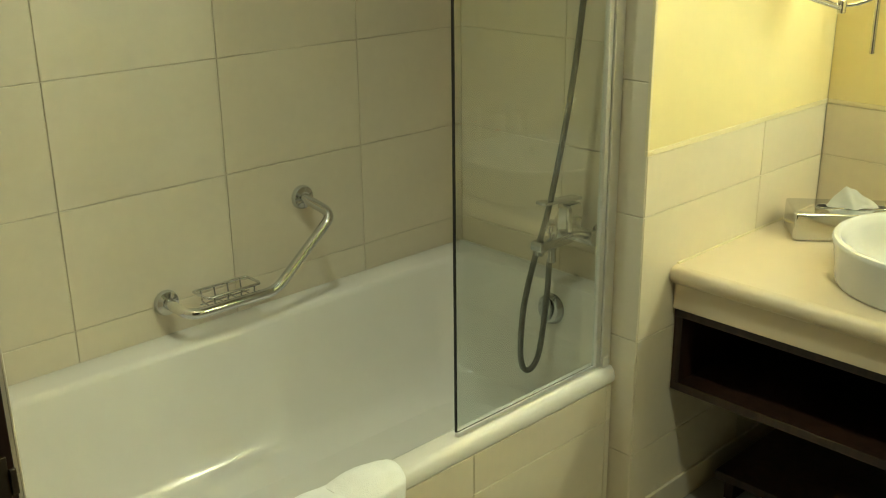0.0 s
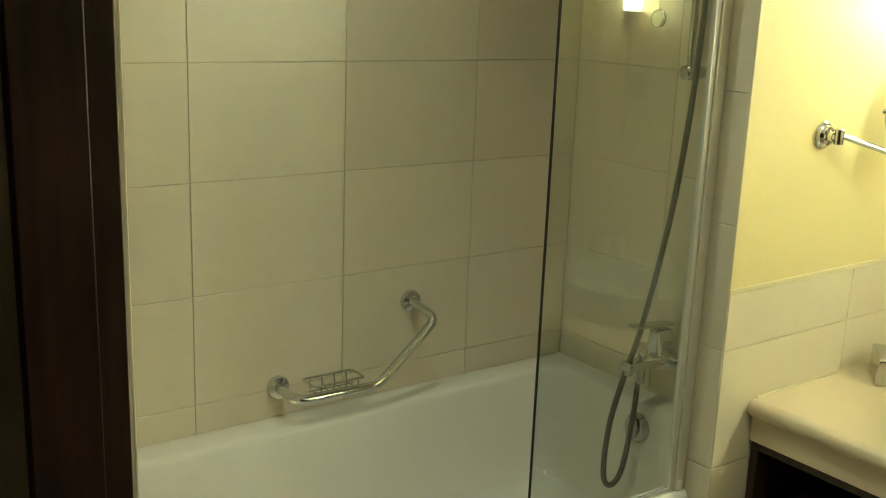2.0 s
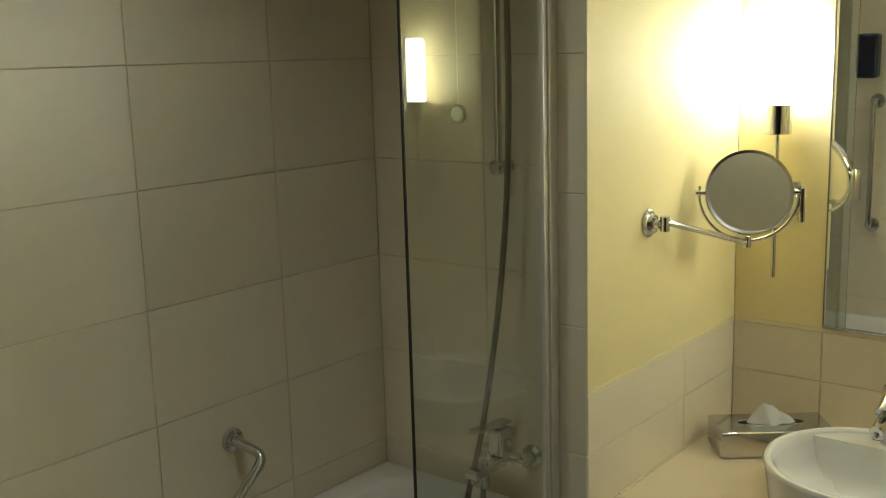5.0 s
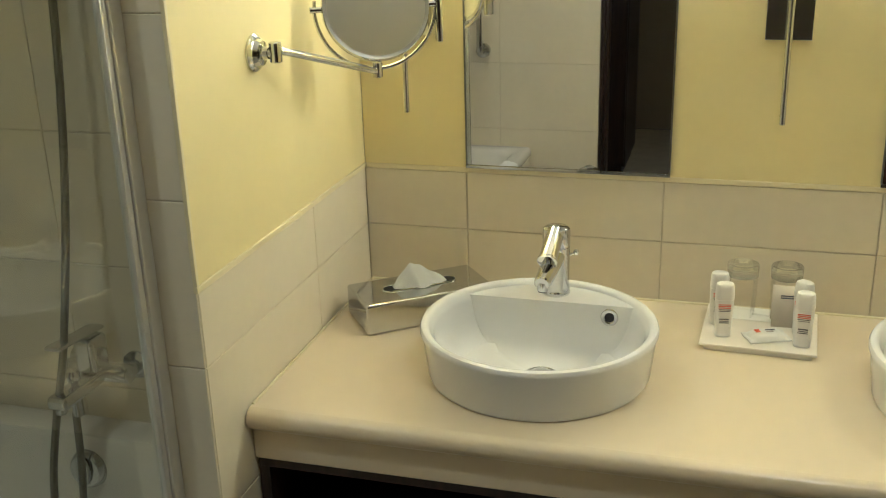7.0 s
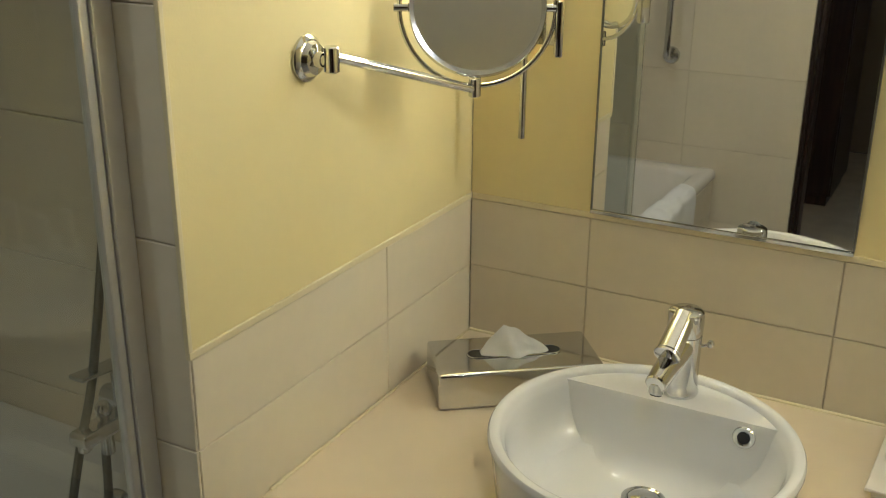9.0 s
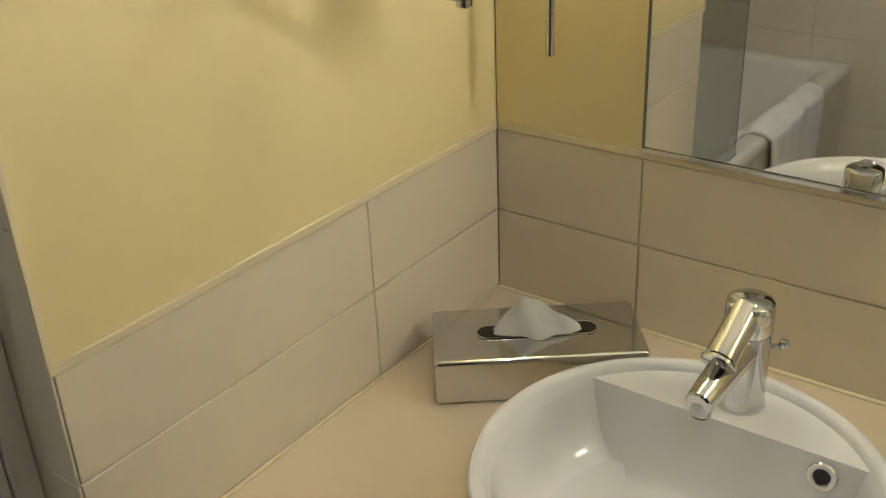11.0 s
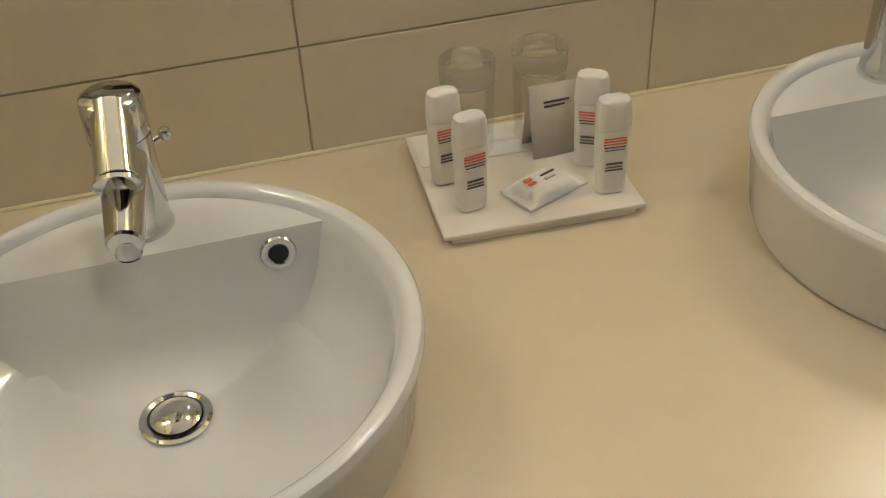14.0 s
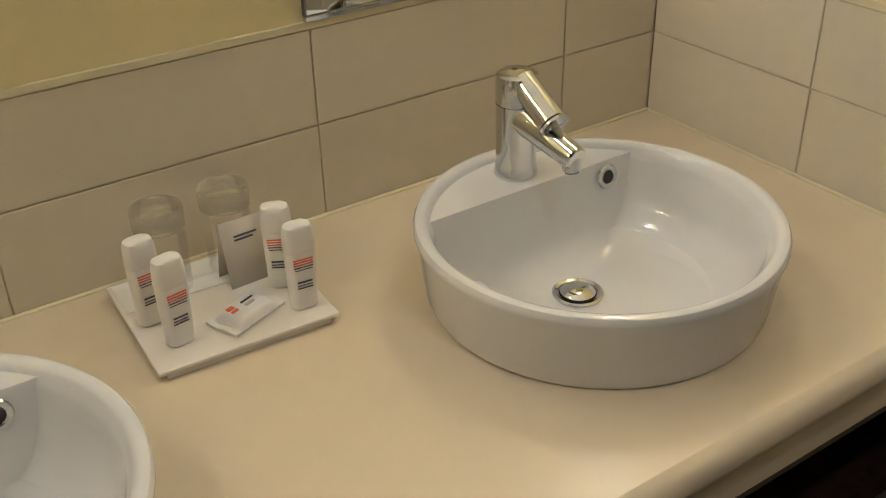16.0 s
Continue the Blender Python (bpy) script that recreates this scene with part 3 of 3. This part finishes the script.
# ---- vanity ----
CY = -0.70
counter_bm = bmesh.new()
y1, y0 = -0.003, CY + 0.022
loops = [[(0.002, y0), (EX - 0.002, y0), (EX - 0.002, y1), (0.002, y1)]]
for bx, by in ((0.499, -0.405), (1.338, -0.378)):
    loops.append([(bx + 0.165 * math.cos(2 * math.pi * i / 40), by + 0.165 * math.sin(2 * math.pi * i / 40)) for i in range(40)])
edges, rims = [], []
for lp in loops:
    vs = [counter_bm.verts.new((x, y, COUNTER)) for x, y in lp]
    rims.append(vs)
    edges += [counter_bm.edges.new((vs[i], vs[(i + 1) % len(vs)])) for i in range(len(vs))]
bmesh.ops.triangle_fill(counter_bm, edges=edges, use_beauty=True)
for vs in rims[1:]:
    low = [counter_bm.verts.new((v.co.x, v.co.y, COUNTER - 0.044)) for v in vs]
    for i in range(len(vs)):
        counter_bm.faces.new((vs[i], vs[(i + 1) % len(vs)], low[(i + 1) % len(vs)], low[i]))
prof = [(CY + 0.022, COUNTER), (CY + 0.010, COUNTER - 0.003), (CY + 0.002, COUNTER - 0.012), (CY, COUNTER - 0.022), (CY + 0.003, COUNTER - 0.034), (CY + 0.012, COUNTER - 0.042), (CY + 0.022, COUNTER - 0.044)]
ends = [[counter_bm.verts.new((x, y, z)) for y, z in prof] for x in (0.002, EX - 0.002)]
for i in range(len(prof) - 1):
    counter_bm.faces.new((ends[0][i], ends[0][i + 1], ends[1][i + 1], ends[1][i]))
bmesh.ops.remove_doubles(counter_bm, verts=counter_bm.verts, dist=1e-5)
worktop = thing("vanity_counter", (0, 0, 0), "cream composite vanity counter with a rounded front edge", "counter")
part("top", counter_bm, STONE, worktop)
part("apron", box(0.002, EX - 0.002, CY + 0.022, CY + 0.05, 0.567, COUNTER - 0.0445, 0.002), STONE, worktop)
part("sealant", tube([(0.004, CY + 0.03, COUNTER + 0.001), (0.004, -0.004, COUNTER + 0.001), (EX - 0.004, -0.004, COUNTER + 0.001), (EX - 0.004, CY + 0.03, COUNTER + 0.001)], 0.0035, 8), TRIM, worktop)

shelf = thing("vanity_shelf", (0, 0, 0), "open dark wooden shelf box hung under the counter", "shelf")
s0, s1, sf = 0.004, EX - 0.004, CY + 0.03
part("top_board", box(s0, s1, sf, -0.05, 0.545, 0.5665, 0.001), WOOD, shelf)
part("bottom_board", box(s0, s1, sf, -0.05, 0.353, 0.375, 0.001), WOOD, shelf)
part("back_board", box(s0, s1, -0.05, -0.035, 0.353, 0.566, 0.001), WOOD, shelf)
for x in (s0, 0.60, 1.19, s1 - 0.022):
    part("divider", box(x, x + 0.022, sf + 0.001, -0.051, 0.3755, 0.5445, 0.001), WOOD, shelf)
plinth = thing("low_shelf", (0, 0, 0), "dark wooden low shelf standing under the vanity", "shelf")
part("board", box(0.06, EX - 0.06, -0.52, -0.06, 0.06, 0.082, 0.002), WOOD, plinth)
for x in (0.08, 0.9, EX - 0.1):
    part("foot", box(x, x + 0.025, -0.5, -0.08, 0.0, 0.0595), WOOD, plinth)


def tap_parts(t):
    """A short round basin mixer: z=0 on the deck, the spout towards -y."""
    part("base", lathe([(0, 0), (0.029, 0), (0.0302, 0.002), (0.0302, 0.005), (0.0288, 0.009), (0.0275, 0.02), (0.028, 0.095), (0.0282, 0.1045)], 40), CHROME, t)
    cap = part("lever_cap", lathe([(0, 0.105), (0.0278, 0.105), (0.0286, 0.107), (0.0288, 0.138), (0.0275, 0.144), (0.022, 0.1475), (0, 0.149)], 40), CHROME, t)
    part("lever", rod((0, -0.006, 0.1385), (0, -0.072, 0.098), 0.0185, 0.0192, 28), CHROME, cap)
    part("lever_lip", lathe([(0.0194, 0), (0.0212, 0.001), (0.0212, 0.0045), (0.0185, 0.006), (0, 0.006)], 30, m=aim((0, -0.072, 0.098), (0, -0.138, 0.0575))), CHROME, cap)
    part("index_dot", lathe([(0, 0.0008), (0.004, 0.0006), (0.0045, 0)], 16, m=Matrix.Translation((0, 0.006, 0.1487))), DARKMETAL, cap)
    spout = part("spout", rod((0, -0.002, 0.090), (0, -0.118, 0.064), 0.0225, 0.0165, 30), CHROME, t)
    part("aerator", rod((0, -0.107, 0.064), (0, -0.110, 0.046), 0.0128, 0.012, 24), CHROME, spout)
    part("aerator_mesh", rod((0, -0.1101, 0.0458), (0, -0.1103, 0.0446), 0.0095, n=20), BLACK, spout)
    part("pull_rod", rod((0.02, 0.016, 0.080), (0.036, 0.020, 0.086), 0.003, n=10), CHROME, t)
    part("rod_knob", lathe([(0, 0.012), (0.005, 0.010), (0.0065, 0.005), (0.005, 0), (0, -0.001)], 16, m=Matrix.Translation((0.037, 0.0205, 0.082))), CHROME, t)


R, H = 0.2325, 0.107
FLOORZ = -0.03


def basin_mesh():
    """A round bowl: outside wall, rolled rim, a flat deck at the back cut by a straight chord."""
    bm = bmesh.new()
    n = 96
    chord = 0.1245
    inner = R - 0.021
    outer = [(0.0, FLOORZ - 0.012), (0.10, FLOORZ - 0.010), (0.15, -0.001), (R - 0.022, 0.0), (R - 0.016, 0.002), (R - 0.013, 0.010), (R - 0.004, H - 0.022), (R, H - 0.012), (R, H - 0.007), (R - 0.003, H - 0.002), (R - 0.009, H), (R - 0.015, H - 0.002), (R - 0.019, H - 0.006), (inner, H - 0.011)]
    rings = []
    for r, z in outer:
        rings.append([bm.verts.new((r * math.cos(2 * math.pi * (i + .5) / n), r * math.sin(2 * math.pi * (i + .5) / n), z)) for i in range(n)] if r else [bm.verts.new((0, 0, z))])
    for a, b in zip(rings, rings[1:]):
        for i in range(n):
            j = (i + 1) % n
            bm.faces.new((a[0], b[i], b[j]) if len(a) == 1 else (a[i], a[j], b[j], b[i]))
    # the deck behind a straight chord, and the bowl drawn down from the D-shaped mouth
    last = rings[-1]
    arc = [v for v in last if v.co.y > chord]
    rest = [v for v in last if v.co.y <= chord]
    first = max(range(len(rest)), key=lambda i: rest[i].co.y if rest[i].co.x < 0 else -9)
    rest = rest[first:] + rest[:first]
    arc.sort(key=lambda v: -v.co.x)
    p, q = rest[-1].co.copy(), rest[0].co.copy()
    line = [bm.verts.new(p.lerp(q, k / 20)) for k in range(1, 20)]
    bm.faces.new([rest[-1]] + arc + [rest[0]] + line[::-1])
    mouth = rest + line
    ztop = H - 0.011
    cx, cy = 0.0, 0.03
    profile = [(0.985, 0.965), (0.972, 0.90), (0.955, 0.78), (0.93, 0.63), (0.89, 0.48), (0.83, 0.34), (0.74, 0.225), (0.62, 0.135), (0.48, 0.07), (0.33, 0.03), (0.2, 0.008), (0.1, 0.0)]
    ring0 = mouth
    for sc, zz in profile:
        ring = []
        for v in mouth:
            ring.append(bm.verts.new((cx + (v.co.x - cx) * sc, cy + (v.co.y - cy) * sc, FLOORZ + (ztop - FLOORZ) * zz)))
        for i in range(len(ring)):
            j = (i + 1) % len(ring)
            bm.faces.new((ring0[i], ring0[j], ring[j], ring[i]))
        ring0 = ring
    bm.faces.new(ring0)
    return bm


def basin_thing(x, y, label):
    t = thing("washbasin", (x, y, COUNTER + 0.0005), label, "washbasin", "basins on the vanity")
    part("bowl", basin_mesh(), CERAMIC, t)
    ring = part("overflow", lathe([(0.0095, 0.001), (0.0135, 0.003), (0.0165, 0.0025), (0.018, 0)], 28, m=aim((0.124, 0.1170, 0.073), (0.124, 0.0, 0.09))), CHROME, t, "chrome-ringed overflow hole")
    part("hole", lathe([(0, 0.001), (0.0097, 0.001)], 24, m=aim((0.124, 0.1163, 0.0731), (0.124, 0.0, 0.09))), BLACK, ring)
    plug = part("drain", lathe([(0.031, 0.0), (0.034, 0.0), (0.0345, 0.003), (0.031, 0.0045), (0.027, 0.003), (0.026, 0)], 36, m=Matrix.Translation((0, 0.03, FLOORZ + 0.001))), CHROME, t)
    part("gap", lathe([(0, 0), (0.0255, 0)], 30, m=Matrix.Translation((0, 0.03, FLOORZ + 0.0025))), BLACK, plug)
    part("plug", lathe([(0, 0.0105), (0.012, 0.0098), (0.02, 0.0072), (0.0242, 0.004), (0.0235, 0.001)], 32, m=Matrix.Translation((0, 0.03, FLOORZ + 0.002))), CHROME, plug)
    return t


basin_thing(0.499, -0.405, "round white ceramic basin near the tissue box")
basin_thing(1.338, -0.378, "round white ceramic basin near the side wall")
for x, y, turn, word in ((0.503, -0.233, -4, "near the tissue box"), (1.338, -0.210, 2, "on the basin by the side wall")):
    t = thing("basin_tap", (x, y, COUNTER + H - 0.0108), "polished chrome single-lever basin tap " + word, "tap", "basin taps", turn)
    tap_parts(t)


# ---- mirrors and lamps over the vanity ----
def wall_mirror(x0, x1, label):
    t = thing("wall_mirror", (x0, -0.001, TOP + 0.0125), label, "mirror", "vanity mirrors")
    w, h = x1 - x0, 1.02
    part("glass", box(0.004, w - 0.004, -0.006, -0.001, 0.008, h), MIRROR, t)
    part("bottom_rail", box(0, w, -0.010, -0.0005, 0, 0.0075, 0.001), CHROME, t)
    part("edge_strip", box(0, 0.0035, -0.008, -0.0005, 0.008, h, 0.0005), HOSE, t)
    part("edge_strip", box(w - 0.0035, w, -0.008, -0.0005, 0.008, h, 0.0005), HOSE, t)


wall_mirror(0.251, 0.713, "tall frameless wall mirror over the tissue box and basin")
wall_mirror(1.14, 1.602, "tall frameless wall mirror by the side wall")


def wall_lamp(x, label):
    t = thing("wall_lamp", (x, -0.001, 1.11), label, "wall lamp", "vanity wall lamps")
    plate = part("back_plate", box(-0.046, 0.046, -0.022, -0.001, 0.165, 0.255, 0.0015), CHROME, t, "square mirror-chrome back plate")
    part("arm", rod((0, -0.022, 0.21), (0, -0.055, 0.21), 0.006), CHROME, plate)
    part("stem", rod((0, -0.06, 0), (0, -0.06, 0.39), 0.0062), CHROME, t)
    part("cup", lathe([(0, 0.384), (0.034, 0.384), (0.036, 0.386), (0.037, 0.462), (0.034, 0.462), (0.033, 0.39), (0, 0.39)], 36, m=Matrix.Translation((0, -0.06, 0))), CHROME, t)
    part("shade", lathe([(0, 0.40), (0.03, 0.40), (0.0305, 0.66), (0.026, 0.668), (0, 0.668)], 32, m=Matrix.Translation((0, -0.06, 0))), OPAL, t, "glowing opal glass cylinder")


wall_lamp(0.131, "chrome wall lamp with lit opal glass in the corner")
wall_lamp(1.737, "chrome wall lamp with lit opal glass by the side wall")
wall_lamp(0.934, "chrome wall lamp with lit opal glass between the mirrors")

for sx2, sy2 in SPOTS:
    t = thing("ceiling_spot", (sx2, sy2, CEILZ), "small lit recessed ceiling spot", "ceiling spot", "ceiling spots")
    part("ring", lathe([(0.04, -0.0005), (0.052, -0.0005), (0.05, -0.006), (0.04, -0.008)], 32), CHROME, t)
    part("lens", lathe([(0, -0.004), (0.0395, -0.004)], 28), SPOTGLOW, t)

# shaving mirror on its arm
sm = thing("shaving_mirror", (0, 0, 0), "round chrome shaving mirror on a hinged wall arm", "shaving mirror")
fy, fz = -0.53, 1.315
part("wall_rose", lathe([(0, 0), (0.034, 0), (0.034, 0.004), (0.029, 0.009), (0.026, 0.010), (0.022, 0.018), (0.012, 0.021), (0.010, 0.03), (0, 0.03)], 36, m=aim((0.0008, fy, fz), (1, fy, fz))), CHROME, sm)
part("knuckle", rod((0.042, fy + 0.004, fz - 0.017), (0.042, fy + 0.004, fz + 0.02), 0.0115), CHROME, sm)
part("neck", rod((0.028, fy, fz), (0.045, fy + 0.004, fz), 0.008), CHROME, sm)
mc = Vector((0.147, -0.280, 1.368))
armend = Vector((0.149, -0.289, 1.243))
part("arm", rod((0.042, fy + 0.004, fz + 0.006), armend, 0.0075), CHROME, sm)
part("arm_end", rod(armend - Vector((0, 0, 0.012)), armend + Vector((0, 0, 0.018)), 0.010), CHROME, sm)
face = aim(mc, mc + Vector((0.46, -0.87, 0.34)))
head = part("mirror_rim", lathe([(0.098, 0.010), (0.105, 0.011), (0.107, 0.006), (0.107, -0.006), (0.105, -0.011), (0.098, -0.010), (0.096, 0.0)], 64, m=face), CHROME, sm)
part("mirror_glass", lathe([(0, 0.0095), (0.0985, 0.0095)], 64, m=face), MIRROR, head)
part("mirror_glass", lathe([(0, -0.0095), (0.0985, -0.0095)], 64, m=face), MIRROR, head)
right = Vector((0.87, 0.49, 0)).normalized()
ringpts = [mc + 0.121 * (math.cos(radians(a)) * right + math.sin(radians(a)) * Vector((0, 0, 1))) for a in range(-188, 9, 7)]
part("yoke", tube(ringpts, 0.004, 10), CHROME, sm)
for s in (-1, 1):
    part("pivot", rod(mc + right * 0.106 * s, mc + right * 0.130 * s, 0.0065), CHROME, sm)

clamp = box(-0.006, 0.006, -0.012, 0.012, -0.075, 0.012, 0.003)
clamp.transform(Matrix.Translation(mc + right * 0.127) @ pose(0, 0, 0, 0, 0, math.degrees(math.atan2(right.y, right.x))))
part("bracket", clamp, CHROME, sm, "flat chrome tilt bracket")

# ---- tissue box ----
tb = thing("tissue_box", (0.186, -0.186, COUNTER + 0.0006), "flat polished steel tissue box with a tissue standing out", "tissue box", rz=38)
L, W2, HB = 0.149, 0.072, 0.07
part("case", box(-L, L, -W2, W2, 0, HB, 0.006, 4), CHROME, tb)
slot = part("slot", prism(rounded_rect(-0.085, 0.085, -0.016, 0.016, 0.0155, 8), HB + 0.0003, HB + 0.0008), BLACK, tb)
part("slot_rim", tube([(x, y, HB + 0.001) for x, y in rounded_rect(-0.086, 0.086, -0.017, 0.017, 0.0165, 8)], 0.0012, 6, closed=True), CHROME, slot)
tis = bmesh.new()
nu, nw = 26, 12
rows = []
for i in range(nu + 1):
    u = i / nu
    row = []
    for j in range(nw + 1):
        v = j / nw * 2 - 1
        peak = 0.050 * min(u / 0.36, (1 - u) / 0.64) ** 0.8
        x = -0.062 + 0.125 * u
        spread = (0.006 + 0.030 * math.sin(math.pi * u))
        y = v * spread + 0.012 * peak / 0.05 + 0.003 * math.sin(14 * u + 2 * v)
        z = HB + 0.001 + peak * (1 - abs(v) ** 0.9) + 0.006 * noise.noise((u * 6, v * 3, 2.2)) * math.sin(math.pi * u) + 0.001
        row.append(tis.verts.new((x, y, max(z, HB + 0.0012))))
    rows.append(row)
for a, b in zip(rows, rows[1:]):
    for j in range(nw):
        tis.faces.new((a[j], a[j + 1], b[j + 1], b[j]))
bmesh.ops.solidify(tis, geom=tis.faces[:], thickness=0.0006)
part("tissue", tis, PAPER, tb, "white paper tissue, pulled up to a peak")

# ---- tray with toiletries ----
TZ = COUNTER + 0.0006
tray = thing("toiletry_tray", (0.921, -0.14, TZ), "thin frosted white acrylic tray on the counter", "tray", rz=-3)
part("plate", box(-0.115, 0.115, -0.108, 0.108, 0.008, 0.014, 0.002), FROST, tray)
part("front_foot", box(-0.105, 0.105, -0.104, -0.096, 0, 0.0078), FROST, tray)
part("back_foot", box(-0.105, 0.105, 0.096, 0.104, 0, 0.0078), FROST, tray)
PZ = TZ + 0.0146


def bottle(x, y, rz, label):
    t = thing("toiletry_bottle", (x, y, PZ), label, "bottle", "toiletry bottles", rz)
    body = loft([[(px, py, z) for px, py in rounded_rect(-w, w, -d, d, min(w, d) * 0.8, 5)] for w, d, z in
                 ((0.015, 0.0095, 0), (0.0165, 0.011, 0.0015), (0.0175, 0.0115, 0.02), (0.0185, 0.012, 0.06), (0.019, 0.0122, 0.082))])
    part("body", body, BOTTLE, t)
    cap = loft([[(px, py, z) for px, py in rounded_rect(-w, w, -d, d, min(w, d) * 0.8, 5)] for w, d, z in
                ((0.019, 0.0122, 0.0825), (0.0195, 0.0125, 0.084), (0.0185, 0.012, 0.108), (0.0165, 0.0108, 0.115), (0.012, 0.008, 0.1175), (0.004, 0.003, 0.118))])
    part("cap", cap, BOTTLE, t)
    for z, w, h, m in ((0.072, 0.0125, 0.0016, INK_RED), (0.0685, 0.0125, 0.0016, INK_RED), (0.065, 0.0125, 0.0014, INK_RED), (0.0615, 0.012, 0.001, INK_DARK), (0.058, 0.011, 0.0008, INK_DARK),
                       (0.040, 0.0095, 0.002, INK_DARK), (0.036, 0.0095, 0.0009, INK_DARK), (0.032, 0.010, 0.0013, INK_DARK)):
        part("print", box(-w, w, -0.0128, -0.0116, z, z + h), m, t)
    return t


bottle(0.846, -0.195, 8, "white toiletry bottle with red lettering, tray corner")
bottle(0.834, -0.135, 6, "white toiletry bottle with red lettering, behind another")
bottle(1.002, -0.214, -6, "white toiletry bottle with red lettering, by the soap")
bottle(1.002, -0.155, -30, "white toiletry bottle with red lettering, turned aside")

soap = thing("soap_sachet", (0.934, -0.190, PZ), "white wrapped soap with crimped ends on the tray", "soap", rz=22)
sb = bmesh.new()
bmesh.ops.create_grid(sb, x_segments=24, y_segments=14, size=1)
for v in sb.verts:
    u, w = v.co.x, v.co.y
    pad = max(0, 1 - (abs(u) / 0.80) ** 6) * max(0, 1 - abs(w) ** 5)
    v.co = Vector((0.044 * u, 0.025 * w, 0.004 + 0.011 * pad + 0.0012 * noise.noise((u * 4, w * 4, 1)) + 0.001 * math.sin(40 * w) * (1 - pad)))
bmesh.ops.solidify(sb, geom=sb.faces[:], thickness=0.003)
part("wrapper", sb, BOTTLE, soap)
for x, y, w, h, m in ((-0.024, 0.004, 0.010, 0.006, INK_RED), (-0.024, -0.003, 0.010, 0.004, INK_RED), (-0.002, 0.004, 0.02, 0.0022, INK_DARK), (-0.002, -0.005, 0.014, 0.004, CARD)):
    part("print", box(x, x + w, y, y + h, 0.0152, 0.0165), m, soap)

card = thing("folded_card", (0.978, -0.128, PZ), "small folded grey-beige card standing on the tray", "card", rz=2)
cb = box(-0.035, 0.035, -0.0006, 0.0006, 0, 0.088)
cb.transform(pose(0, 0, 0, -12, 0, 0))
part("front_leaf", cb, CARD, card)
cb = box(-0.035, 0.035, -0.0006, 0.0006, 0, 0.088)
cb.transform(pose(0, 0.038, 0, 12, 0, 0))
part("back_leaf", cb, CARD, card)
for z, w in ((0.066, 0.016), (0.061, 0.013)):
    pb = box(-0.018, -0.018 + 2 * w, -0.0012, -0.0007, z, z + 0.0025)
    pb.transform(pose(0, 0, 0, -12, 0, 0))
    part("print", pb, INK_DARK, card)


def tumbler(x, y):
    t = thing("tumbler", (x, y, PZ + 0.001), "clear drinking glass standing upside down on paper", "glass", "upturned glasses")
    part("wall", lathe([(0.0285, 0), (0.030, 0.0005), (0.0315, 0.03), (0.0325, 0.090), (0.0308, 0.090), (0.0298, 0.03), (0.0285, 0)], 40), TUMBLER, t)
    part("base", lathe([(0, 0.094), (0.024, 0.093), (0.0305, 0.0902), (0.0327, 0.0902), (0.0335, 0.113), (0.032, 0.117), (0.028, 0.1175), (0.024, 0.114), (0, 0.113)], 40), TUMBLER_BASE, t, "thick greenish glass base")


tumbler(0.88, -0.075)
tumbler(0.97, -0.072)
mats = thing("paper_doily", (0.915, -0.075, PZ), "white paper coaster under the upturned glasses", "coaster", rz=-3)
part("paper", box(-0.1, 0.085, -0.032, 0.038, 0, 0.0008), PAPER, mats)
fold_bm = prism([(-0.012, -0.03), (0.03, -0.03), (0.025, 0.002), (-0.01, 0.004)], 0, 0.001)
fold_bm.transform(pose(0, -0.002, 0.001, 55, 0, 0))
part("folded_edge", fold_bm, PAPER, mats)

# ---- the tiles, last ----
bpy.context.view_layer.update()
lay_tiles()
